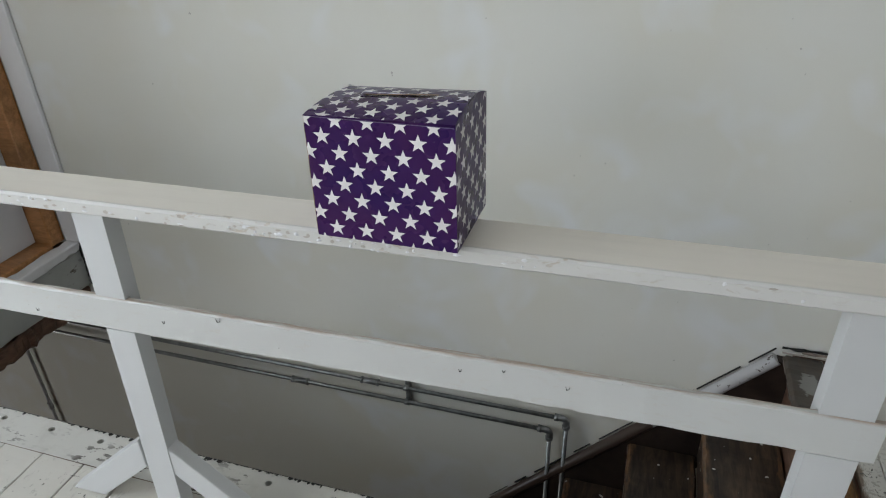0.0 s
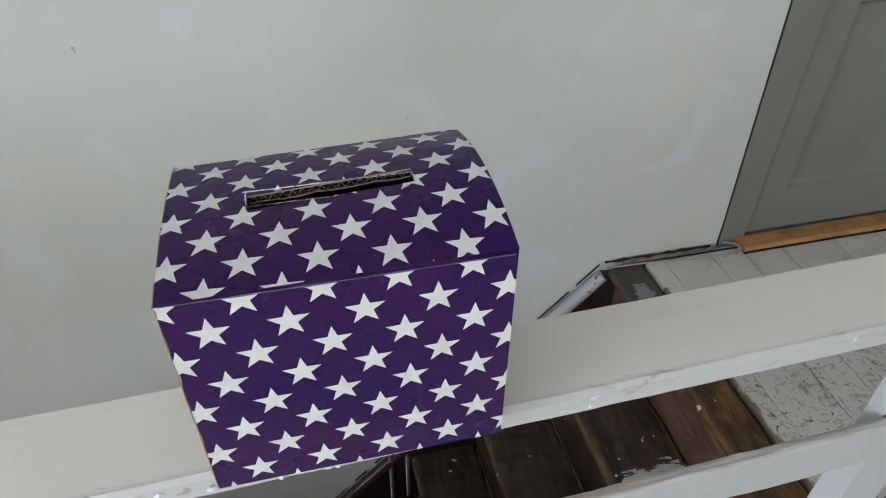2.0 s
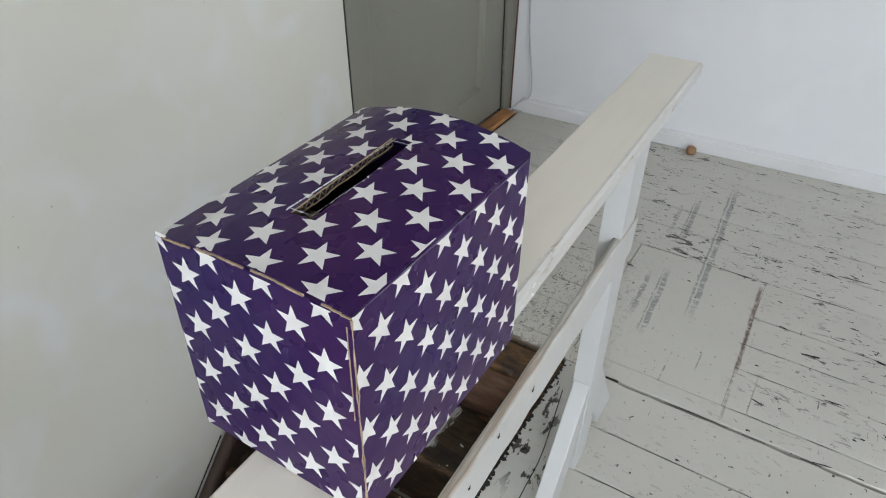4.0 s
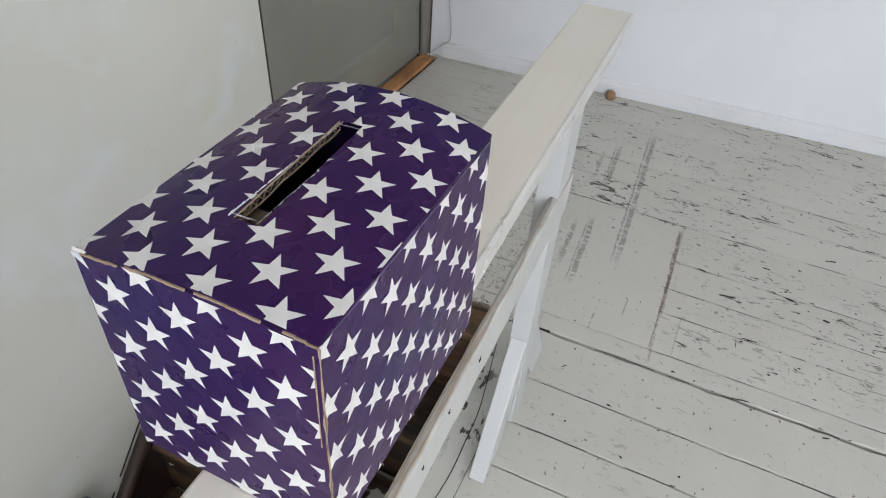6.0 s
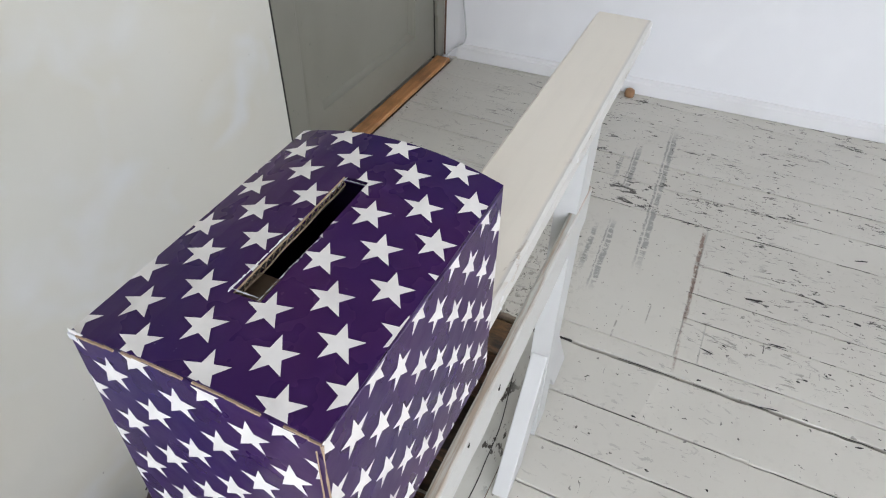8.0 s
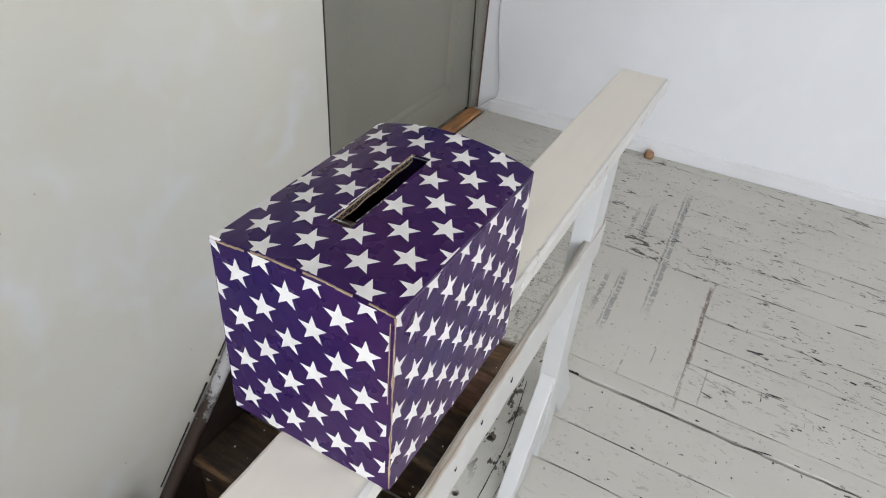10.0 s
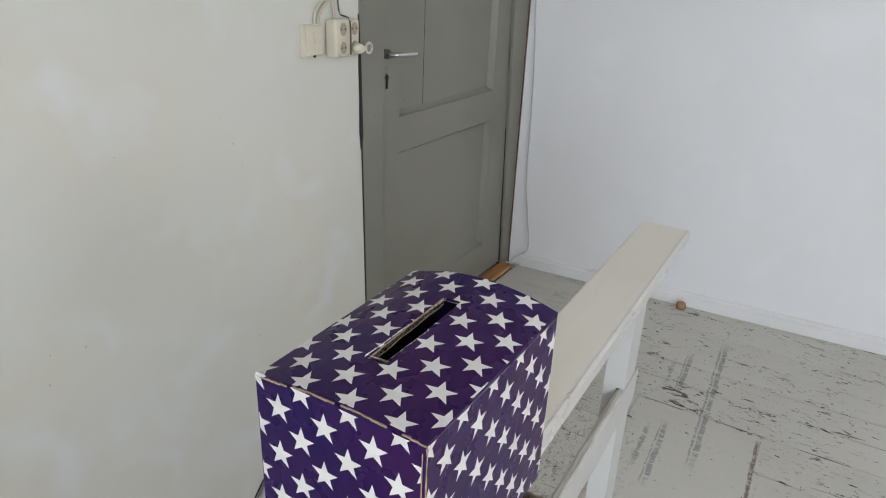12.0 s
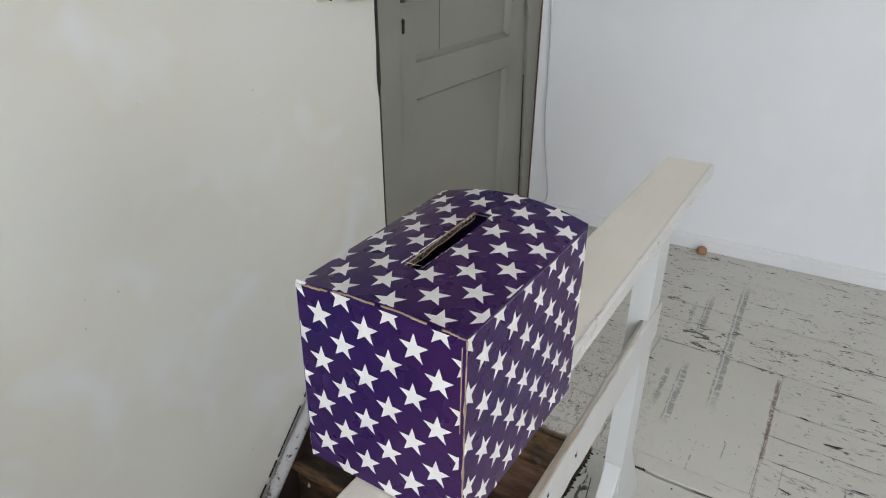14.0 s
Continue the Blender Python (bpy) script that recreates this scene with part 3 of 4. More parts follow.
def panel_board(x0, x1, z0, z1, y):
    """A sunk panel with a sloped rim."""
    bm = bmesh.new()
    ring = [bm.verts.new((x, LY0 + 0.001, z)) for x, z in ((x0, z0), (x1, z0), (x1, z1), (x0, z1))]
    e = 0.016
    f = 0.005
    step = [bm.verts.new((x, LY0 + 0.011, z)) for x, z in ((x0 + f, z0 + f), (x1 - f, z0 + f), (x1 - f, z1 - f), (x0 + f, z1 - f))]
    inner = [bm.verts.new((x, y, z)) for x, z in ((x0 + e, z0 + e), (x1 - e, z0 + e), (x1 - e, z1 - e), (x0 + e, z1 - e))]
    for i in range(4):
        j = (i + 1) % 4
        bm.faces.new((ring[i], ring[j], step[j], step[i]))
        bm.faces.new((step[i], step[j], inner[j], inner[i]))
    bm.faces.new(inner)
    bmesh.ops.recalc_face_normals(bm, faces=bm.faces[:])
    if bm.faces[-1:][0].normal.y > 0:
        bmesh.ops.reverse_faces(bm, faces=bm.faces[:])
    return bm


part("door_panel", panel_board(1.424, 2.100, 0.172, 0.742, 0.034), M_DOOR, door)
part("door_panel", panel_board(1.424, 2.100, 0.864, 1.90, 0.034), M_DOOR, door)
part("door_crack", block(1.600, 1.602, 0.0335, 0.036, 0.878, 1.37), M_BLACK, door)
light = part("door_light", block(1.60, 1.90, 0.004, 0.024, 1.372, 1.80, 0.003), M_DOOR, door, "small framed opening in the door")
part("pane", block(1.625, 1.875, -0.001, 0.0035, 1.398, 1.775), M_DOORWHITE, light, "white painted pane")
rose = part("door_rose", tube([(1.338, 0.010, 1.076), (1.338, -0.004, 1.076)], 0.015, 16), M_DULL, door, "round dull metal rose")
lever = smooth_path([(1.338, -0.004, 1.076), (1.339, -0.030, 1.076), (1.352, -0.040, 1.076), (1.40, -0.041, 1.074), (1.444, -0.040, 1.073)], 5)
part("lever", tube(lever, 0.006, 10), M_STEEL, rose, "bright lever handle")
plate = part("keyhole_plate", block(1.330, 1.356, 0.006, 0.0105, 0.945, 1.035, 0.002), M_DOOR, door)
part("keyhole", prism([(1.339, 0.968), (1.349, 0.968), (1.350, 0.992), (1.352, 1.006), (1.343, 1.014), (1.336, 1.006), (1.339, 0.992)], "y", 0.0035, 0.0075), M_HOLE, plate)
for z in (0.25, 0.98, 1.75):
    part("hinge", tube([(2.288 - 0.0612 * (z - 0.045), 0.0, z - 0.045), (2.288 - 0.0612 * (z + 0.045), 0.0, z + 0.045)], 0.0075, 10), M_DOOR, door)
part("frame_gap", prism([(1.2005, 0.80), (1.208, 0.84), (1.2045, 0.93), (1.2015, 1.02), (1.1985, 1.12), (1.1945, 1.12), (1.1925, 1.05), (1.1955, 0.96), (1.1945, 0.86)], "y", -0.006, 0.05), M_BLACK, door, "wide dark gap between frame and plaster")
part("hinge_gap", prism([(2.2845, 0.004), (2.2895, 0.004), (2.1655, 2.018), (2.1625, 2.018)], "y", 0.012, 0.045), M_BLACK, door, "dark gap on the hinge side")
part("hinge_gap", prism([(2.2775, 0.024), (2.2895, 0.024), (2.2495, 0.68), (2.2440, 0.68)], "y", 0.0075, 0.012), M_BLACK, door, "wider dark gap by the lower hinge")
part("frame_edge", block(END_X - 0.0018, END_X - 0.0002, -0.012, -0.004, 0, 2.09), M_BARE, door)
part("frame_gap", prism([(1.2285, 0.0), (1.232, 0.0), (1.1955, 1.2), (1.1915, 1.2)], "y", -0.003, 0.05), M_BLACK, door)
tagged(new("threshold", mesh_of("threshold", worn_plank("x", 1.285, 2.288, WALL_Y - 0.062, WALL_Y + 0.005, 0.0, 0.021, 0.06, 0.005, 0.0012, 3), M_ORANGE)),
       "bare orange-brown wooden door threshold", "threshold", "", "structure")
structure("trim", worn_plank("x", 0.90, 1.228, WALL_Y - 0.025, WALL_Y - 0.013, 0.0, 0.006, 0.02, 0.0015, 0.003, 4), M_PINK, "narrow strip of pale broken timber", "trim")
structure("trim_gap", worn_plank("x", 0.845, 1.20, WALL_Y - 0.012, WALL_Y - 0.0008, -0.002, 0.010, 0.02, 0.001, 0.004, 14), M_BLACK, "dark open gap under the plaster", "gap")

# ---------------------------------------------------------------- west doorway, its casing and the landing edge
structure("trim_casing", worn_plank("z", 0.0, 2.3, -1.930, -1.832, WALL_Y - 0.022, WALL_Y - 0.001, 0.1, 0.003, 0.001, 5), M_SKIRT, "white painted flat casing board", "trim")
west = thing("door_2", pose(LEFT_X, 0, 0), "white panelled door in an orange varnished frame", "door", "", "structure")
part("door_jamb", worn_plank("z", 0.0, 2.05, -0.14, 0.012, 2.665, 2.733, 0.2, 0.003, 0.001, 6), M_ORANGE, west)
part("door_jamb", worn_plank("z", 0.0, 2.05, -0.14, 0.012, 1.861, 1.90, 0.2, 0.003, 0.001, 7), M_ORANGE, west)
part("door_head", worn_plank("y", 1.90, 2.665, -0.14, 0.012, 2.02, 2.058, 0.2, 0.003, 0.001, 8), M_ORANGE, west)
part("threshold", worn_plank("y", 1.90, 2.665, -0.14, 0.010, -0.02, 0.008, 0.1, 0.003, 0.001, 9), M_ORANGE, west)
wl = bmesh.new()
for a, b, c, d in pierced(1.904, 2.661, 0.012, 2.016, [(2.01, 2.555, 0.20, 0.80), (2.01, 2.555, 0.95, 1.88)]):
    box(wl, -0.11, -0.07, a, b, c, d)
box(wl, -0.10, -0.085, 2.01, 2.555, 0.20, 0.80)
box(wl, -0.10, -0.085, 2.01, 2.555, 0.95, 1.88)
part("door_leaf", wl, M_DOORWHITE, west)
structure("landing_edge", worn_plank("y", 1.862, WALL_Y - 0.002, LEFT_X + 0.012, -1.875, -0.05, -0.004, 0.03, 0.004, 0.004, 10), M_SKIRT, "white painted nosing of the far landing", "landing edge")
structure("landing_fascia", worn_plank("y", 1.862, WALL_Y - 0.002, LEFT_X + 0.015, -1.892, -0.225, -0.052, 0.03, 0.002, 0.003, 11), M_FASCIA, "peeling grey fascia board below the landing", "fascia")
structure("landing_beam", worn_plank("y", 1.862, WALL_Y - 0.002, LEFT_X + 0.012, -1.896, -0.325, -0.228, 0.022, 0.004, 0.012, 12), M_BARE, "broken brown timber under the landing", "beam")

structure("landing_gap", worn_plank("z", -0.225, 0.004, -1.889, -1.872, WALL_Y - 0.006, WALL_Y - 0.0006, 0.012, 0.001, 0.0045, 13), M_BLACK, "black broken gap between landing and plaster", "gap")

# ---------------------------------------------------------------- stairs
stairs = thing("staircase", pose(0, 0, 0), "steep dark worn wooden staircase going down along the wall", "staircase", "", "structure")
RISE, GOING = 0.248, 0.213
S0, S1 = 1.905, WALL_Y - 0.038
part("landing_nosing", worn_plank("y", WELL_Y + 0.004, WALL_Y - 0.034, NOSE_X, LAND_X - 0.003, -0.034, -0.003, 0.02, 0.007, 0.0035, 20), M_NOSING, stairs, "bare orange-brown nosing board at the head of the stairs")
for k in range(1, 11):
    x, z = NOSE_X + 0.012 - GOING * k, -RISE * k
    mat = {1: M_TREAD_PAINT, 2: M_TREAD_EDGE}.get(k, M_TREAD)
    part("tread", worn_plank("y", S0, S1, x, x + GOING + 0.022, z - 0.032, z, 0.025, 0.006, 0.003, 20 + k), mat, stairs, "worn tread with paint remains" if k == 1 else "")
for k in range(0, 10):
    x, z = NOSE_X + 0.012 - GOING * k + 0.024, -RISE * k
    part("riser", block(x, x + 0.018, S0, S1, z - RISE + 0.001, z - 0.033), M_NOSING if k == 0 else M_TREAD, stairs)
SLOPE = 1.075
top_x, top_z, low_x = 0.829, -0.030, -1.55
low_z = top_z - SLOPE * (top_x - low_x)
string = [(top_x, top_z), (low_x, low_z), (low_x + 0.05, low_z - 0.30), (top_x + 0.11, top_z - 0.24), (top_x + 0.11, -0.04)]
part("wall_string", prism(string, "y", WALL_Y - 0.036, WALL_Y - 0.001, 0.0), M_STRING, stairs)
bead = tube([(top_x + 0.004, WALL_Y - 0.026, top_z + 0.002), (low_x, WALL_Y - 0.026, low_z + 0.002)], 0.021, 12)
part("string_moulding", bead, M_BEAD, stairs, "rounded moulding with remains of white paint")
rng = random.Random(3)
gap = bmesh.new()
t = 0.0
while t < 0.62:
    w = rng.uniform(0.015, 0.07)
    a, b = [(top_x - k * (top_x - low_x), WALL_Y - 0.0035, top_z + 0.026 - k * (top_z - low_z)) for k in (t, t + w)]
    tube([a, b], rng.uniform(0.0015, 0.0035), 6, gap)
    t += w + rng.uniform(0.002, 0.02)
part("plaster_gap", gap, M_BLACK, stairs, "dark broken gap between moulding and plaster")
outer = [(p[0], p[1] - 0.10) for p in string[:2]] + [(low_x + 0.05, low_z - 0.42), (top_x, top_z - 0.30)]
part("outer_string", prism(outer, "y", WELL_Y + 0.012, S0 - 0.001), M_STRING, stairs)

# ---------------------------------------------------------------- pipes on the stairwell wall
PY = WALL_Y - 0.035
pipes = thing("heating_pipe", pose(0, PY, 0), "pair of grey steel pipes with clamps along the stairwell wall", "pipe")
for z, drop, cx in ((-0.444, 0.207, -0.575), (-0.516, 0.148, -0.895)):
    path = [(-3.6, 0, z), (-2.2, 0, z), (-0.9, 0, z), (drop - 0.03, 0, z)]
    run = part("pipe", tube(path, 0.0085), M_PIPE, pipes)
    part("pipe", tube([(drop, 0, z - 0.03), (drop, 0, -2.6)], 0.0085), M_PIPE, pipes)
    bend = smooth_path([(drop - 0.036, 0, z), (drop - 0.012, 0, z), (drop, 0, z - 0.012), (drop, 0, z - 0.036)], 4)
    elbow = part("elbow", tube(bend, 0.0125), M_PIPE, pipes)
    part("collar", tube([(drop - 0.045, 0, z), (drop - 0.03, 0, z)], 0.0145), M_PIPE, elbow)
    part("collar", tube([(drop, 0, z - 0.03), (drop, 0, z - 0.045)], 0.0145), M_PIPE, elbow)
    sleeve = part("coupling", tube([(cx - 0.03, 0, z), (cx + 0.03, 0, z)], 0.0125), M_PIPE, pipes)
    for s in (-1, 1):
        part("collar", tube([(cx + s * 0.030, 0, z), (cx + s * 0.038, 0, z)], 0.0148), M_PIPE, sleeve)
for cx in (-0.42, -1.80):
    clamp = part("clamp", block(cx - 0.009, cx + 0.009, 0.010, 0.034, -0.54, -0.42, 0.003), M_PIPE, pipes)
    for z in (-0.444, -0.516):
        part("ring", tube([(cx - 0.010, 0, z), (cx + 0.010, 0, z)], 0.0125, 14), M_PIPE, clamp)
riser_pipe = thing("riser_pipe", pose(-2.43, WALL_Y - 0.02, 0), "thin pale vertical pipe on the lower wall", "pipe")
part("pipe", tube([(0, 0, LOWER), (0, 0, -0.66)], 0.0085), M_CABLE, riser_pipe)
part("coupling", tube([(0, 0, -1.08), (0, 0, -1.04)], 0.013), M_CABLE, riser_pipe)

# ---------------------------------------------------------------- balustrade
bal = thing("balustrade", pose(0, 1.676, 0, 0, 0, 1.1), "white painted wooden balustrade with broad top plank and peeling paint", "balustrade")
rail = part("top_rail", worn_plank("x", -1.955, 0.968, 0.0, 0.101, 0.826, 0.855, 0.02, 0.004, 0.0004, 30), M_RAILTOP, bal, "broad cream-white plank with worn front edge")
rng = random.Random(11)
loose, scars = bmesh.new(), bmesh.new()
for k in range(95):
    u = rng.choice((rng.gauss(-0.22, 0.10), rng.gauss(-0.66, 0.12), rng.gauss(-0.05, 0.06), rng.uniform(-0.9, 0.9)))
    if not -1.5 < u < 0.9:
        continue
    z, w, h = rng.uniform(0.829, 0.851), rng.uniform(0.004, 0.014), rng.uniform(0.002, 0.006)
    z = min(z, 0.8525 - h)
    out = rng.uniform(0.0008, 0.003)
    ring = [(u - w / 2, -0.0002, z), (u + w * rng.uniform(-0.2, 0.2), -0.0002, z - h * 0.4), (u + w / 2, -0.0002, z + h * 0.3), (u + w * 0.1, -0.0002, z + h), (u - w * 0.4, -0.0002, z + h * 0.7)]
    which = loose if rng.random() < 0.6 else scars
    if which is loose:
        tip = which.verts.new((u, -out, z + h * 0.4))
        vs = [which.verts.new(p) for p in ring]
        for a, b in zip(vs, vs[1:] + vs[:1]):
            which.faces.new((a, b, tip))
    else:
        which.faces.new([which.verts.new((p[0], -0.0004, p[2])) for p in ring])
part("loose_paint", loose, M_SKIRT, rail, "curling flakes of white paint", "stuff")
part("bare_spot", scars, M_SCAR, rail, "bare wood where paint fell off", "stuff")
part("tape", block(-0.026, 0.078, -0.0005, -0.0001, 0.8300, 0.8515, 0.0001, 1), M_RAILTOP, rail, "pale strip of tape on the front edge")
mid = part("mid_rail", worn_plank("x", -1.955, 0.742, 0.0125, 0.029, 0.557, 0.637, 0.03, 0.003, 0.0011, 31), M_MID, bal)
nicks = bmesh.new()
for u, z, w in ((-0.358, 0.627, 0.011), (0.105, 0.606, 0.005), (0.180, 0.620, 0.005), (0.286, 0.606, 0.007), (-0.483, 0.600, 0.006), (-0.790, 0.578, 0.008)):
    tube([(u - w * 0.5, 0.0122, z + w * 0.5), (u - w * 0.2, 0.0120, z - w * 0.4), (u + w * 0.3, 0.0120, z - w * 0.2), (u + w * 0.5, 0.0122, z + w * 0.6)], [0.0004, 0.0010, 0.0008, 0.0004], 6, nicks)
part("nick", nicks, M_BLACK, mid, "small dark nicks in the paint", "stuff")
for u, w, tilt in ((-0.655, 0.068, 0.040), (0.650, 0.074, 0.0), (-1.92, 0.074, 0.0)):
    halved = [(0.0155, 0.0), (0.0155, 0.5565), (0.0295, 0.5565), (0.0295, 0.6375), (0.0155, 0.6375), (0.0155, 0.8255), (0.054, 0.8255), (0.054, 0.0)]
    post = prism(halved, "x", u, u + w, 0.0008)
    for v in post.verts:
        v.co.x += tilt * v.co.z
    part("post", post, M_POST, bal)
    spread, high = (0.175, 0.275) if u > 0 else (0.26, 0.235)
    for s, e in ((-1, u - 0.001), (1, u + w + 0.001)):
        if u > -1.9 or s > 0:
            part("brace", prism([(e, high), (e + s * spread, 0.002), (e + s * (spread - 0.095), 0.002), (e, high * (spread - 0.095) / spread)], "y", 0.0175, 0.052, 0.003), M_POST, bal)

# ---------------------------------------------------------------- ballot box
BX0, BX1, BY0, BY1, BZ0, BZ1 = -0.111, 0.114, -0.083, 0.082, 0.0, 0.192
ballot = thing("ballot_box", pose(0, 1.742, 0.8565, 0, 0, -0.3), "purple cardboard box with white stars and slot on the rail", "box")
TH = 0.004


def dome(y, x=0.0):
    f, g = (y - BY0) / (BY1 - BY0), (x - BX0) / (BX1 - BX0)
    return (0.1935 + 0.003 * g) * (1 - f) + (0.1860 + 0.007 * g) * f + (0.006 + 0.008 * g) * (1 - (2 * f - 1) ** 2)


def clip(poly, side, limit, keep_less):
    out = []
    for p, q in zip(poly, poly[1:] + poly[:1]):
        a, b = (p[side] <= limit) == keep_less, (q[side] <= limit) == keep_less
        if a:
            out.append(p)
        if a != b:
            f = (limit - p[side]) / (q[side] - p[side])
            out.append((p[0] + f * (q[0] - p[0]), p[1] + f * (q[1] - p[1])))
    return out


def stars(origin, step_a, step_b, bounds, to_space, size=0.0141, turn=0.0, hole=None):
    """Five-pointed stars of a printed sheet, cut off at the sheet's edges."""
    bm = bmesh.new()
    u0, u1, v0, v1 = bounds
    for i in range(-14, 15):
        for j in range(-14, 15):
            cu, cv = origin[0] + i * step_a[0] + j * step_b[0], origin[1] + i * step_a[1] + j * step_b[1]
            if not (u0 - 0.02 < cu < u1 + 0.02 and v0 - 0.02 < cv < v1 + 0.02):
                continue
            tips = []
            for k in range(10):
                r, a = (size if k % 2 == 0 else size * 0.40), radians(90 + 36 * k + turn)
                tips.append((cu + r * math.cos(a), cv + r * math.sin(a)))
            for k in range(0, 10, 1):
                tri = [(cu, cv), tips[k], tips[(k + 1) % 10]]
                for side, limit, less in ((0, u0, False), (0, u1, True), (1, v0, False), (1, v1, True)):
                    tri = clip(tri, side, limit, less) if tri else tri
                if hole and tri and all(hole[0] < p[0] < hole[1] and hole[2] < p[1] < hole[3] for p in tri):
                    continue
                pieces = [tri]
                if hole and tri and any(hole[0] < p[0] < hole[1] and hole[2] < p[1] < hole[3] for p in tri):
                    pieces = [clip(tri, 1, hole[2], True), clip(tri, 1, hole[3], False)]
                    mid = clip(clip(tri, 1, hole[2], False), 1, hole[3], True)
                    pieces += [clip(mid, 0, hole[0], True), clip(mid, 0, hole[1], False)] if mid else []
                for piece in pieces:
                    if len(piece) >= 3:
                        bm.faces.new([bm.verts.new(to_space(*p)) for p in piece])
    bmesh.ops.remove_doubles(bm, verts=bm.verts[:], dist=1e-5)
    bmesh.ops.dissolve_degenerate(bm, edges=bm.edges[:], dist=1e-5)
    return bm


LIFT = 0.00025


def side_panel(name, corners, inward, lift_axis, sheet, label=""):
    """An upright cardboard panel a few millimetres thick, slightly bowed."""
    bm = bmesh.new()
    n = 10
    outer, inner = [], []
    for row in range(n + 1):
        for col in range(n + 1):
            f, h = col / n, row / n
            p = Vector(corners[0]).lerp(Vector(corners[1]), f)
            p.z = BZ0 + (dome(p.y, p.x) - 0.0006 - BZ0) * h
            outer.append(bm.verts.new(p))
            inner.append(bm.verts.new(p + Vector(inward) * TH))
    w = n + 1
    for r in range(n):
        for c in range(n):
            i = r * w + c
            bm.faces.new((outer[i], outer[i + 1], outer[i + w + 1], outer[i + w]))
            bm.faces.new((inner[i], inner[i + w], inner[i + w + 1], inner[i + 1]))
    edge = [k for k in range(w)] + [w * r + n for r in range(1, w)] + [w * n + c for c in range(n - 1, -1, -1)] + [w * r for r in range(n - 1, 0, -1)]
    for a, b in zip(edge, edge[1:] + edge[:1]):
        bm.faces.new((outer[a], inner[a], inner[b], outer[b]))
    bmesh.ops.recalc_face_normals(bm, faces=bm.faces[:])
    p = part(name, bm, M_PURPLE, ballot, label)
    part("star_print", sheet, M_STAR, p, "white printed stars")
    return p


# sheet positions are kept in the place's own metres and moved into the box
OX, OY, OZ = 0.0, 1.742, 0.8565
front_sheet = stars((-0.0567 - OX, 0.9473 - OZ), (0.0229, 0.0246), (0.0256, -0.0243), (BX0, BX1, BZ0, BZ1), lambda u, v: (u, BY0 - LIFT, v))
side_panel("front_panel", ((BX0, BY0, 0), (BX1, BY0, 0)), (0, 1, 0), 1, front_sheet)
back_sheet = stars((0.01, 0.09), (0.0238, 0.0243), (0.0248, -0.0245), (BX0, BX1, BZ0, BZ1 - 0.006), lambda u, v: (u, BY1 + LIFT, v))
side_panel("back_panel", ((BX1, BY1, 0), (BX0, BY1, 0)), (0, -1, 0), 1, back_sheet)
left_sheet = stars((1.7547 - OY, 0.9293 - OZ), (0.0241, -0.0236), (0.0231, 0.0226), (BY0 + 0.004, BY1 - 0.001, BZ0, BZ1 - 0.002), lambda u, v: (BX0 - LIFT, u, v))
side_panel("side_panel", ((BX0, BY1 - TH, 0), (BX0, BY0 + TH, 0)), (1, 0, 0), 0, left_sheet)
right_sheet = stars((1.742 - OY, 0.939 - OZ), (0.0239, -0.0233), (0.0233, 0.0224), (BY0 + 0.001, BY1 - 0.001, BZ0, BZ1 + 0.002), lambda u, v: (BX1 + LIFT, u, v))
side_panel("side_panel", ((BX1, BY0 + TH, 0), (BX1, BY1 - TH, 0)), (-1, 0, 0), 0, right_sheet)

SX0, SX1, SY0, SY1 = -0.055, 0.062, 1.7355 - OY, 1.7545 - OY
bm = bmesh.new()
xs = sorted({BX0, -0.08, SX0, -0.017, 0.015, 0.040, SX1, 0.090, BX1})
ys = sorted({SY0, SY1, *[BY0 + (BY1 - BY0) * k / 12 for k in range(13)]})
grid = {}
for x in xs:
    for y in ys:
        z = dome(y, x)
        grid[x, y] = bm.verts.new((x, y, z)), bm.verts.new((x, y, z - TH))


def in_slot(x, y):
    return SX0 < x < SX1 and SY0 < y < SY1


for a, b in zip(xs, xs[1:]):
    for c, d in zip(ys, ys[1:]):
        if in_slot((a + b) / 2, (c + d) / 2):
            continue
        q = [grid[a, c], grid[b, c], grid[b, d], grid[a, d]]
        bm.faces.new([v[0] for v in q])
        bm.faces.new([v[1] for v in q][::-1])
for (p, q) in [((a, ys[0]), (b, ys[0])) for a, b in zip(xs, xs[1:])] + [((a, ys[-1]), (b, ys[-1])) for a, b in zip(xs, xs[1:])] + [((xs[0], a), (xs[0], b)) for a, b in zip(ys, ys[1:])] + [((xs[-1], a), (xs[-1], b)) for a, b in zip(ys, ys[1:])]:
    bm.faces.new((grid[p][0], grid[p][1], grid[q][1], grid[q][0]))
bmesh.ops.delete(bm, geom=[v for v in bm.verts if not v.link_faces], context="VERTS")
bmesh.ops.recalc_face_normals(bm, faces=bm.faces[:])
for f in bm.faces:
    f.smooth = False
lid = part("lid", bm, M_PURPLE, ballot, "slightly bulging lid with a cut slot")
top_sheet = stars((0.0376, 1.8113 - OY), (0.0239, 0.0208), (0.0227, -0.0256), (BX0, BX1, BY0, BY1), lambda u, v: (u, v, dome(v, u) + LIFT), 0.0141, -3.0, (SX0, SX1, SY0, SY1))
part("star_print", top_sheet, M_STAR, lid, "white printed stars")
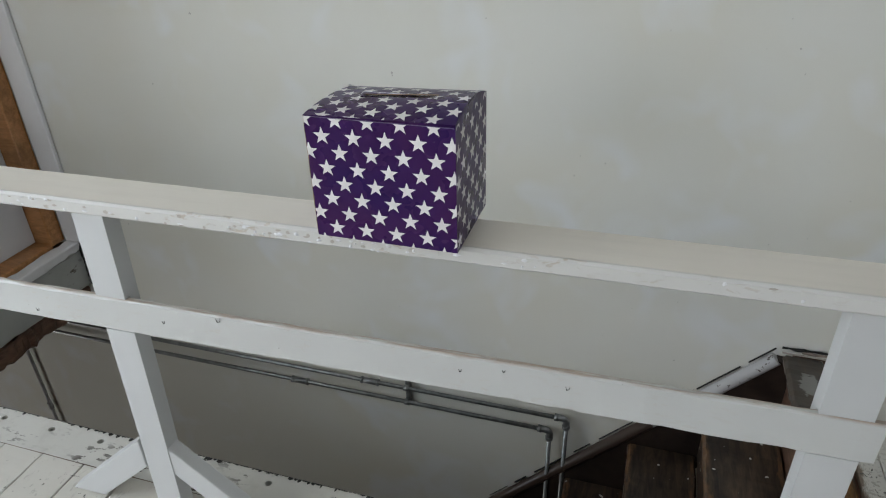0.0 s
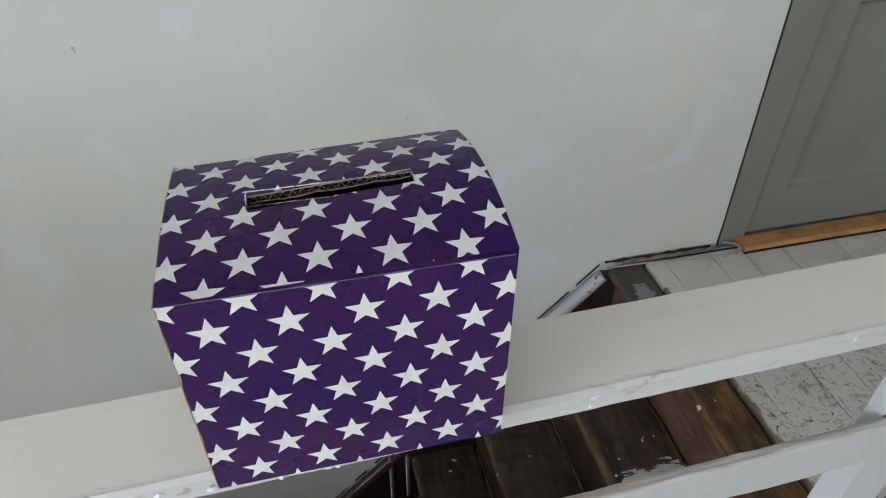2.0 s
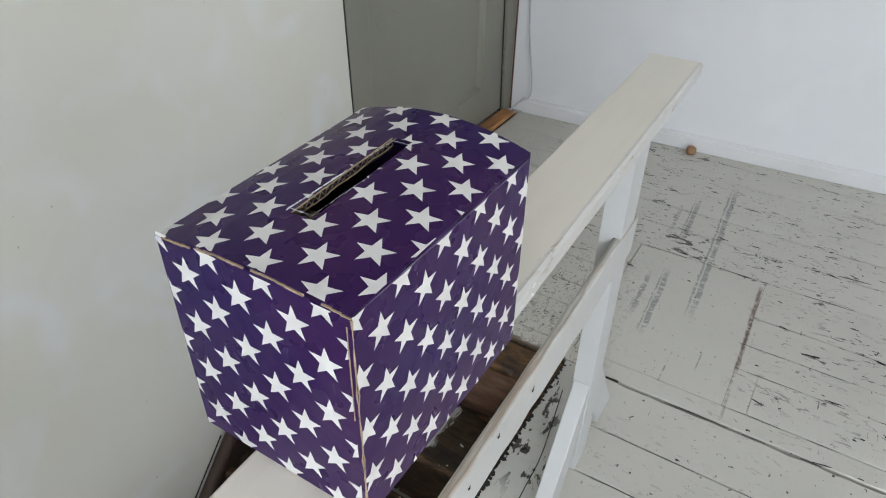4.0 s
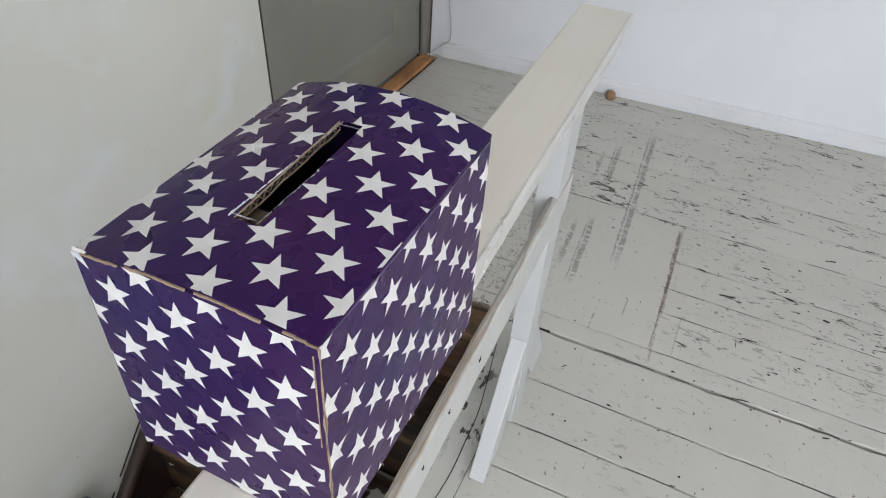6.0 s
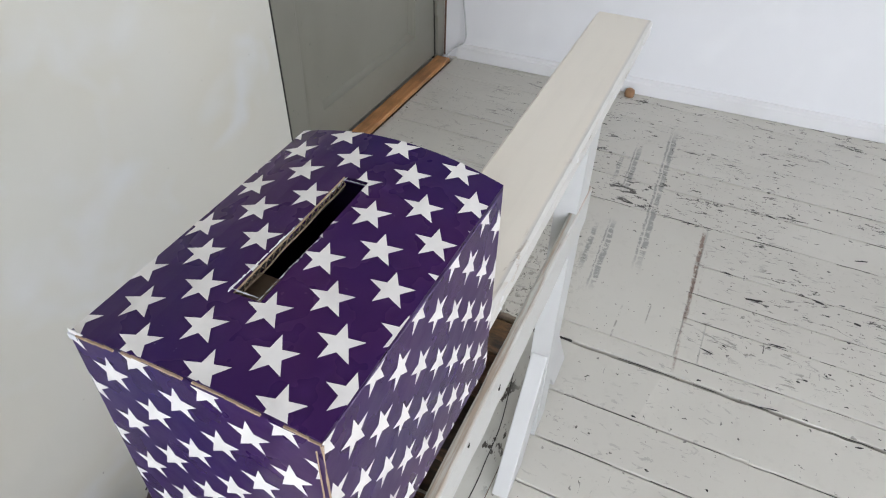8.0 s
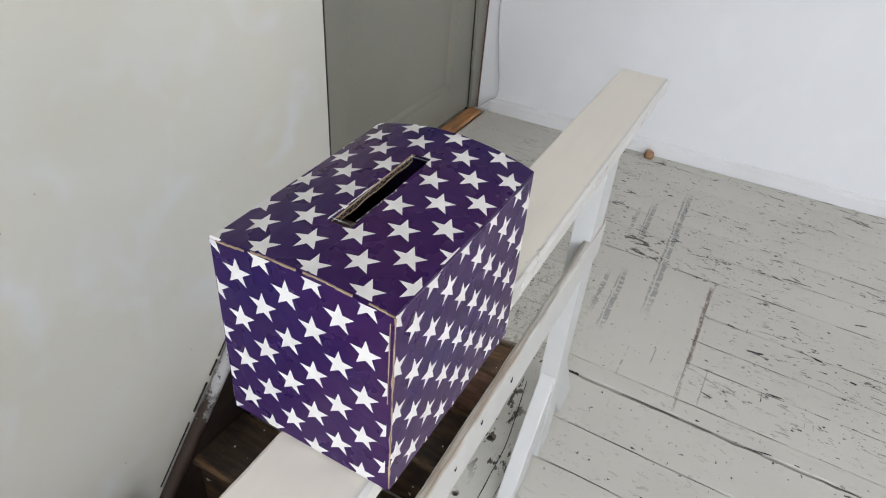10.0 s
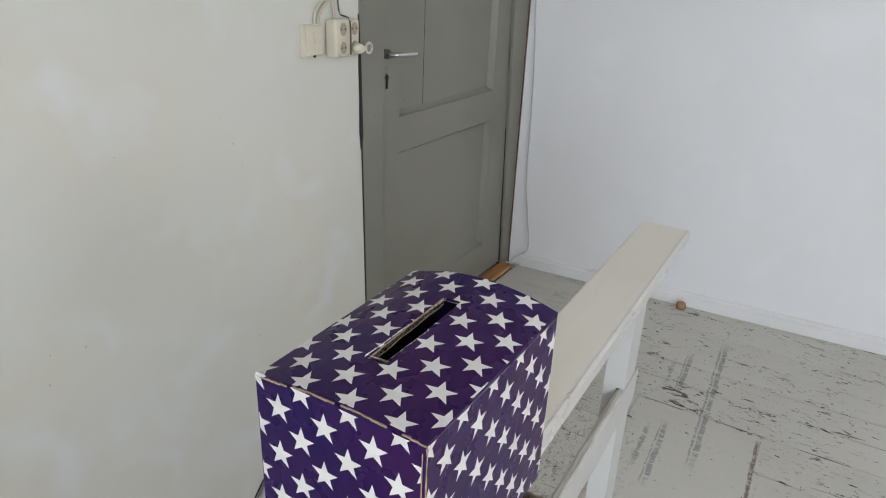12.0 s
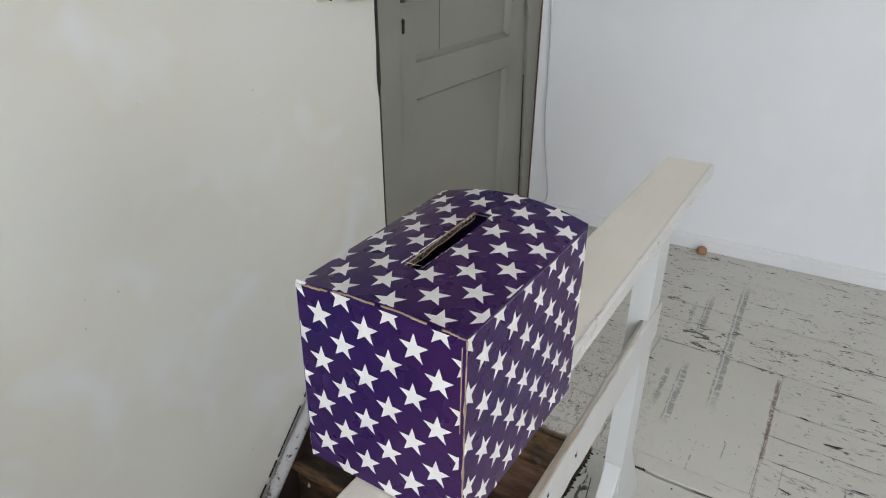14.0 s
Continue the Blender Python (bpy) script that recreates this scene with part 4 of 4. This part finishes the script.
# cut edges of the slot: two liners with the fluting between them
def flute_edge(y, s):
    liner, flute = bmesh.new(), bmesh.new()
    n = 34
    step = (SX1 - SX0) / n
    r = random.Random(9)
    sag = [0.0006 * math.sin(k * 0.55) + r.uniform(-0.0003, 0.0003) for k in range(n + 1)]
    for k in range(n):
        x0, x1 = SX0 + k * step, SX0 + (k + 1) * step
        z0, z1 = dome(y, x0), dome(y, x1)
        for d0, d1 in ((0.0002, 0.0011), (0.0062, 0.0070)):
            bow = 0.0 if d0 < 0.001 else 1.0
            q = [(x0, z0 - d0 + bow * sag[k]), (x1, z1 - d0 + bow * sag[k + 1]), (x1, z1 - d1 + bow * sag[k + 1]), (x0, z0 - d1 + bow * sag[k])]
            a = [liner.verts.new((p[0], y - s * 0.0008, p[1])) for p in q]
            c = [liner.verts.new((p[0], y - s * 0.0001, p[1])) for p in q]
            for i in range(4):
                j = (i + 1) % 4
                liner.faces.new((a[i], a[j], c[j], c[i]))
            liner.faces.new(a)
        up, low = 0.0011, 0.0062
        d0, d1 = (up, low) if k % 2 else (low, up)
        q = [(x0, z0 - d0), (x0 + 0.0008, z0 - d0), (x1 + 0.0008, z1 - d1), (x1, z1 - d1)]
        a = [flute.verts.new((p[0], y - s * 0.0006, p[1])) for p in q]
        c = [flute.verts.new((p[0], y - s * 0.0001, p[1])) for p in q]
        flute.faces.new(a)
        for i in range(4):
            j = (i + 1) % 4
            flute.faces.new((a[i], a[j], c[j], c[i]))
    edge = part("slot_edge", liner, M_KRAFT, lid, "raw corrugated cardboard edge")
    part("fluting", flute, M_CARD, edge, "", "stuff")


flute_edge(SY1, 1)
# black strips under the lid paint the shade inside the slot
hollow = bmesh.new()
for y, s in ((SY0, -1), (SY1, 1)):
    box(hollow, SX0, SX1, min(y + s * 0.0002, y + s * 0.0012), max(y + s * 0.0002, y + s * 0.0012), dome(y) - 0.0068, dome(y) - 0.0042)
part("slot_shade", hollow, M_HOLE, lid, "black strips standing for the shade behind the fluting")
fray = bmesh.new()
rng = random.Random(5)
for y, s in ((SY0, -1), (SY1, 1)):
    x = SX0 - 0.003
    while x < SX1 + 0.003:
        w = rng.uniform(0.003, 0.009)
        h = rng.uniform(0.0002, 0.0011 if y == SY0 else 0.0007)
        z = dome(y) + 0.0004
        fray.faces.new([fray.verts.new(p) for p in ((x, y, z - 0.0007), (x + w, y, z - 0.0007), (x + w * 0.9, y + s * h, z), (x + w * 0.4, y + s * h * 1.6, z), (x + w * 0.05, y + s * h * 0.6, z))])
        x += w * rng.uniform(0.7, 1.1)
for x, s in ((SX0, -1), (SX1, 1)):
    for k in range(4):
        y = SY0 + (SY1 - SY0) * k / 4
        h = rng.uniform(0.0002, 0.0016)
        z = dome(y) + 0.0004
        fray.faces.new([fray.verts.new(p) for p in ((x, y, z), (x, y + 0.006, z), (x + s * h, y + 0.005, z), (x + s * h * 0.6, y + 0.001, z))])
part("torn_paper", fray, M_TORN, lid, "torn white paper round the slot", "stuff")
# raw folds where the wrapping paper stops
fold = bmesh.new()
n = 24
for k in range(n):
    y0, y1 = BY0 + (BY1 - BY0) * k / n, BY0 + (BY1 - BY0) * (k + 1) / n
    dz = 0.0006 * math.sin(k * 0.9)
    if k in (3, 4, 11, 18):
        continue
    thin = 0.0007 + 0.0005 * abs(math.sin(k * 2.3))
    box(fold, BX0 - 0.0012, BX0 + 0.0012, y0, y1 + 0.0002, dome(y0, BX0) - 0.0016 - thin + dz, dome(y0, BX0) - 0.0014 + dz * 0.6)
part("lid_fold", fold, M_KRAFT, lid, "bare cardboard fold")
part("corner_fold", worn_plank("z", 0.004, BZ1 - 0.002, BX0 - 0.0008, BX0 + 0.0008, BY0 - 0.0008, BY0 + 0.0010, 0.01, 0.0003, 0.0006, 50), M_KRAFT, ballot, "bare cardboard corner")
part("corner_fold", worn_plank("z", 0.105, BZ1 - 0.008, BX0 - 0.0012, BX0 - 0.0002, BY0 + 0.0030, BY0 + 0.0042, 0.01, 0.0002, 0.0004, 51), M_KRAFT, ballot, "bare cardboard corner")
part("lid_seam", worn_plank("x", BX0 + 0.002, BX1 - 0.002, BY0 - 0.0008, BY0 + 0.0004, BZ1 - 0.0012, BZ1 + 0.0003, 0.012, 0.0002, 0.0003, 52), M_TAPE, lid, "creased seam of the lid")
part("inner_flap", block(BX0 + TH, SX0 + 0.044, BY0 + TH, BY1 - TH, 0.166, 0.169), M_KRAFT, ballot, "folded cardboard flap inside the box")
part("box_floor", block(BX0 + TH, BX1 - TH, BY0 + TH, BY1 - TH, 0.0005, 0.0045), M_KRAFT, ballot)
part("torn_corner", prism([(BX0 - 0.0012, BY1 - 0.007), (BX0 + 0.0025, BY1 - 0.003), (BX0 + 0.001, BY1 + 0.0008), (BX0 - 0.0015, BY1 - 0.001)], "z", dome(BY1, BX0) - 0.003, dome(BY1, BX0) + 0.0008), M_TORN, lid, "torn white paper corner")

# ---------------------------------------------------------------- sockets, switch and cables by the grey door
WY = WALL_Y
switch = thing("light_switch", pose(0.984, WY, 1.142) @ Matrix.Diagonal((0.78, 0.50, 0.93, 1)), "yellowed cream plastic surface switch with square plate", "switch")
part("back_box", block(-0.050, 0.050, -0.030, -0.0005, -0.045, 0.045, 0.005), M_PLASTIC, switch)
part("cover", block(-0.036, 0.046, -0.040, -0.030, -0.040, 0.040, 0.004), M_PLASTIC, switch)
part("rocker", block(-0.004, 0.032, -0.045, -0.040, -0.008, 0.024, 0.002), M_PLASTIC, switch)
part("screw", tube([(0.0, -0.0405, -0.042), (0.0, -0.030, -0.042)], 0.004), M_BLACK, switch)
sockets = thing("socket_block", pose(1.097, WY, 1.144) @ Matrix.Diagonal((0.80, 0.80, 0.98, 1)), "yellowed cream plastic block of four power sockets", "socket")
part("housing", block(-0.066, 0.066, -0.052, -0.0005, -0.052, 0.052, 0.016, 4), M_PLASTIC, sockets)
for sx in (-0.030, 0.030):
    for sz in (-0.025, 0.025):
        cup = part("socket_ring", tube([(sx, -0.050, sz), (sx, -0.0555, sz)], 0.0225, 18), M_PLASTIC, sockets)
        # flat disc; the shade of the recess is in its darker cream
        part("socket_well", tube([(sx, -0.0550, sz), (sx, -0.0562, sz)], 0.0175, 18), M_WELL, cup, "cream socket face darkened to look recessed")
        for s in (-1, 1):
            part("pin_hole", tube([(sx + s * 0.0095, -0.0560, sz), (sx + s * 0.0095, -0.0568, sz)], 0.0028, 8), M_HOLE, cup)
plug = thing("power_plug", pose(1.150, WY - 0.062, 1.116) @ Matrix.Diagonal((0.82, 0.82, 0.82, 1)), "cream plastic plug pushed into the socket block", "plug")
part("body", tube([(-0.036, 0.020, 0), (-0.036, -0.004, 0), (-0.034, -0.016, 0)], [0.019, 0.017, 0.011], 14), M_PLASTIC, plug)
ringpath = [(0.004 + 0.017 * math.cos(a), -0.010, 0.017 * math.sin(a)) for a in (2 * math.pi * k / 14 for k in range(15))]
part("pull_ring", tube(ringpath, 0.0045, 8), M_PLASTIC, plug)
part("stem", tube([(-0.034, -0.008, 0), (-0.014, -0.010, 0)], 0.006), M_PLASTIC, plug)
junction = thing("junction_box", pose(1.066, WY, 1.325) @ Matrix.Diagonal((0.80, 0.9, 0.86, 1)), "round cream plastic cable junction box", "junction box")
part("lid", tube([(0, -0.0005, 0), (0, -0.026, 0), (0, -0.032, 0)], [0.046, 0.044, 0.036], 20), M_PLASTIC, junction)
for ang in (90, -90, 180):
    a = radians(ang)
    part("cable_nozzle", tube([(0.036 * math.cos(a), -0.014, 0.036 * math.sin(a)), (0.058 * math.cos(a), -0.014, 0.058 * math.sin(a))], 0.0125, 12), M_PLASTIC, junction)
part("screw", tube([(-0.030, -0.0305, 0.004), (-0.030, -0.026, 0.004)], 0.006), M_BLACK, junction)
wires = thing("wall_cable", pose(0, WY - 0.008, 0), "thin cream cables clipped between switch, sockets and junction box", "cable")
for pts in (((1.054, 0, 1.270), (1.042, 0, 1.245), (1.008, 0, 1.222), (0.994, 0, 1.180)),
            ((1.062, 0, 1.268), (1.052, 0, 1.240), (1.022, 0, 1.215), (1.008, 0, 1.180)),
            ((1.070, 0, 1.268), (1.073, 0, 1.240), (1.080, 0, 1.190)),
            ((1.056, 0, 1.380), (1.054, 0, 1.62), (1.056, 0, 2.62)),
            ((1.070, 0, 1.380), (1.072, 0, 1.62), (1.070, 0, 2.62))):
    part("cable", tube(smooth_path(pts, 5), 0.0042, 8), M_CREAMCABLE, wires)

part("cable", tube(smooth_path([(1.098, 0.003, 1.245), (1.099, -0.004, 1.205), (1.100, -0.037, 1.190), (1.101, -0.039, 1.10)], 5), 0.0020, 8), M_DULL, wires, "thin dark wire")

corner = thing("corner_cable", pose(0, 0, 0), "thin pale grey cable hanging down the white wall to the skirting", "cable")
pts = [(END_X - 0.006, 2.728, 2.64), (END_X - 0.006, 2.722, 1.8), (END_X - 0.006, 2.716, 1.35), (END_X - 0.006, 2.690, 0.95), (END_X - 0.006, 2.682, 0.70), (END_X - 0.007, 2.672, 0.40),
       (END_X - 0.012, 2.637, 0.17), (END_X - 0.022, 2.632, 0.095), (END_X - 0.024, 2.655, 0.070), (END_X - 0.03, 2.688, 0.045), (END_X - 0.07, 2.712, 0.010), (2.262, 2.700, 0.008)]
part("cable", tube(smooth_path(pts, 6), 0.0034, 8), M_CABLE, corner)
floor_cable = thing("floor_cable", pose(0, 0, 0), "thin dirty white cable lying along the foot of the wall", "cable")
pts = [(0.842, WALL_Y - 0.030, 0.002), (0.90, WALL_Y - 0.036, 0.006), (0.98, WALL_Y - 0.040, 0.006), (1.09, WALL_Y - 0.044, 0.005), (1.20, WALL_Y - 0.055, 0.005), (1.262, WALL_Y - 0.058, 0.006), (1.278, WALL_Y - 0.045, 0.016), (1.270, WALL_Y - 0.022, 0.012), (1.235, WALL_Y - 0.014, 0.018)]
part("cable", tube(smooth_path(pts, 6), 0.0026, 8), M_OLDCABLE, floor_cable)
stop = bmesh.new()
stop = tube([(0, 0, 0), (0, 0, 0.012), (0, 0, 0.026), (0, 0, 0.032)], [0.019, 0.021, 0.018, 0.009], 14, stop)
knob = tagged(new("door_stop", mesh_of("door_stop", stop, M_KNOB)), "small round brown wooden door stop on the floor by the skirting", "door stop")
knob.matrix_world = pose(end_x(1.9) - 0.045, 1.900, 0.001)

# ---------------------------------------------------------------- floor boards
floor = thing("floor", pose(0, 0, 0), "worn pale grey painted wooden floor boards with chipped paint", "floor", "", "structure")


def floor_board(x0, x1, y0, y1, seed, before=0.0, after=0.0):
    rng = random.Random(seed)
    d = rng.uniform(-0.0008, 0.0004)
    x0, x1 = x0 + before + rng.choice((0, 0, 0.0005, 0.0010, 0.0017)), x1 - after - rng.choice((0, 0, 0.0006, 0.0015))
    part("plank", worn_plank("y", y0, y1, x0 + 0.0004, x1 - 0.0004, -0.023, -0.0006 + d, 0.03, 0.0009, 0.0011 + 0.3 * max(before, after), seed), M_FLOOR, floor)


# the board along the stairwell, with its row of old bolt holes
def drilled(x0, x1, y0, y1, centres, r):
    bm = bmesh.new()
    cuts = [x0] + [(a + b) / 2 for a, b in zip(centres, centres[1:])] + [x1]
    for cx, a, b in zip(centres, cuts, cuts[1:]):
        cy, hole, rim, low = 1.825, [], [], []
        n = 16
        for k in range(n):
            t = 2 * math.pi * (k + 0.5) / n
            c, s = math.cos(t), math.sin(t)
            reach = min(((b if c > 0 else a) - cx) / c, ((y1 if s > 0 else y0) - cy) / s)
            hole.append(bm.verts.new((cx + r * c, cy + r * 0.9 * s, -0.0004)))
            low.append(bm.verts.new((cx + r * c, cy + r * 0.9 * s, -0.022)))
            rim.append(bm.verts.new((cx + reach * c, cy + reach * s, -0.0004)))
        for k in range(n):
            j = (k + 1) % n
            bm.faces.new((rim[k], rim[j], hole[j], hole[k]))
            bm.faces.new((hole[k], hole[j], low[j], low[k]))
            pk, pj = rim[k].co, rim[j].co
            if abs(pk.x - pj.x) > 1e-6 and abs(pk.y - pj.y) > 1e-6:
                corner_v = bm.verts.new((a if min(abs(pk.x - a), abs(pj.x - a)) < 1e-6 else b, y0 if min(abs(pk.y - y0), abs(pj.y - y0)) < 1e-6 else y1, -0.0004))
                bm.faces.new((rim[k], corner_v, rim[j]))
    front = [bm.verts.new(p) for p in ((x0, y1, -0.0004), (x1, y1, -0.0004), (x1, y1, -0.05), (x0, y1, -0.05))]
    bm.faces.new(front)
    return bm


crack = tube(smooth_path([(0.30, 1.7905, 0.0), (0.45, 1.776, 0.0), (0.55, 1.7785, 0.0), (0.64, 1.783, 0.0), (0.74, 1.800, 0.0), (0.86, 1.823, 0.0)], 4), 0.0011, 6)
part("crack", crack, M_BLACK, floor, "long crack in the edge board")
holes = [-1.82, -1.645, -1.475, -1.30, -1.132, -0.964, -0.79, -0.618, -0.446, -0.266, -0.084, 0.097, 0.278, 0.459, 0.639, 0.820]
part("edge_board", drilled(LEFT_X + 0.001, LAND_X, 1.747, WELL_Y, holes, 0.0095), M_EDGE, floor, "edge board with a row of old bolt holes")
rng = random.Random(31)
teeth, u = bmesh.new(), -1.9
while u < LAND_X - 0.02:
    w, d = rng.uniform(0.004, 0.016), rng.choice((rng.uniform(0.001, 0.004), rng.uniform(0.003, 0.013)))
    ring = [(u, WELL_Y + 0.0004), (u + w, WELL_Y + 0.0004), (u + w * rng.uniform(0.8, 1.1), WELL_Y - d * 0.5), (u + w * rng.uniform(0.3, 0.7), WELL_Y - d), (u - w * rng.uniform(0.0, 0.15), WELL_Y - d * 0.6)]
    top, low = [teeth.verts.new((p[0], p[1], 0.0006)) for p in ring], [teeth.verts.new((p[0], p[1], -0.030)) for p in ring]
    teeth.faces.new(top)
    teeth.faces.new((top[0], low[0], low[1], top[1]))
    u += w * rng.uniform(0.9, 1.5)
part("broken_paint", teeth, M_BLACK, floor, "ragged black edge where the paint broke away", "stuff")
part("board_end", prism([(LEFT_X, -0.26), (LAND_X, -0.26), (LAND_X, -0.0515), (LEFT_X, -0.0515)], "y", WELL_Y - 0.011, WELL_Y - 0.001), M_FASCIA, floor, "peeling painted board below the floor edge")
x, seed, rng = LAND_X, 100, random.Random(8)
for w in [0.172, 0.138, 0.128] + [rng.uniform(0.126, 0.144) for k in range(30)]:
    x0 = x - w
    if x > FAR_X:
        floor_board(x0, x, FRONT_Y, 1.7455 if x > LEFT_X else STUB_Y, seed, 0.0, 0.003 if x == LAND_X else 0.0)
    x, seed = x0, seed + 1
edges = [LAND_X, 1.030, 1.184, 1.290, 1.420, 1.614, 1.764, 1.904, 2.046, 2.192, 2.336, 2.478, 2.62]
for i, (a, b) in enumerate(zip(edges, edges[1:])):
    ends = [FRONT_Y, WALL_Y - 0.062 if a > 1.25 else WALL_Y - 0.031]
    if b > END_X:
        ends[1] = WALL_Y - 0.03 if a < END_X else WALL_Y - (a - END_X) / TURNED
    if 1.0 < a < 1.5:
        ends[1:1] = [1.464, 1.862]
    if a == 1.030:
        ends.insert(1, 1.405)
    for j, (c, d) in enumerate(zip(ends, ends[1:])):
        if c == 1.464:
            continue
        floor_board(a + (0.004 if i == 0 else 0), b, c + 0.0005, d - 0.0005, 200 + 10 * i + j, {4: 0.0015, 6: 0.002, 7: 0.001}.get(i, 0.0))
part("repair_panel", worn_plank("y", 1.4645, 1.860, 1.0305, 1.6125, -0.023, -0.0012, 0.03, 0.0010, 0.0012, 380), M_FLOOR, floor, "smooth panel let into the boards")
part("gap_end", worn_plank("y", 1.712, 1.7465, LAND_X - 0.004, LAND_X + 0.0035, -0.004, 0.0004, 0.006, 0.001, 0.0012, 381), M_BLACK, floor, "open black joint")
# black dirt in the open joints between the boards
rng = random.Random(21)
for jx, y0, y1, r in ((LAND_X - 0.001, 0.3, 1.70, 0.0013), (1.030, 0.4, 1.46, 0.0007), (1.184, 0.5, 1.46, 0.0008), (1.290, 0.5, 1.46, 0.0008), (1.420, 0.5, 1.44, 0.0009), (1.614, 0.4, 2.1, 0.0009), (1.764, 0.5, 1.4, 0.0009), (1.904, 0.6, 1.3, 0.0007), (0.793, 0.6, 1.70, 0.0010), (0.655, 0.8, 1.70, 0.0009)):
    dirt_or_shade, y, r = bmesh.new(), y0, r * 0.75
    while y < y1:
        w = rng.uniform(0.03, 0.16)
        tube([(jx, y, -0.0022), (jx + rng.uniform(-0.0006, 0.0006), y + w / 2, -0.0016), (jx, min(y + w, y1), -0.0022)], [r * rng.uniform(0.5, 0.9), r * rng.uniform(0.8, 1.3), r * rng.uniform(0.4, 0.9)], 6, dirt_or_shade)
        y += w + rng.uniform(0.0, 0.16)
    part("joint_dirt", dirt_or_shade, M_BLACK, floor, "dark dirt in an open joint", "stuff")
# the larger spots where the paint came off the trodden boards
rng = random.Random(47)
spots = bmesh.new()
for k in range(95):
    if k < 60:
        x, y = rng.uniform(1.05, 1.95), 1.42 - abs(rng.gauss(0.0, 0.38))
    elif k < 80:
        x, y = rng.uniform(1.45, 2.15), rng.uniform(1.50, 2.05)
    else:
        x, y = rng.choice((0.975, 0.972, 0.80, 0.66)) + rng.gauss(0.0, 0.012), rng.uniform(0.7, 1.60)
    long, wide = rng.uniform(0.004, 0.010), rng.uniform(0.0015, 0.0035)
    if rng.random() < 0.22:
        long, wide = rng.uniform(0.014, 0.028), rng.uniform(0.002, 0.0055)
    lean, n = rng.gauss(0.0, 0.15), 11
    ring = []
    for i in range(n):
        a = 2 * math.pi * i / n
        q = rng.uniform(0.45, 1.15)
        u, v = wide * q * math.cos(a), long * q * math.sin(a)
        ring.append(spots.verts.new((x + u + lean * v, y + v, 0.0006)))
    centre = spots.verts.new((x, y, 0.0002))
    for i in range(n):
        spots.faces.new((ring[i], ring[(i + 1) % n], centre))
part("bare_spot", spots, M_BLACK, floor, "dark bare spots in the floor paint", "stuff")
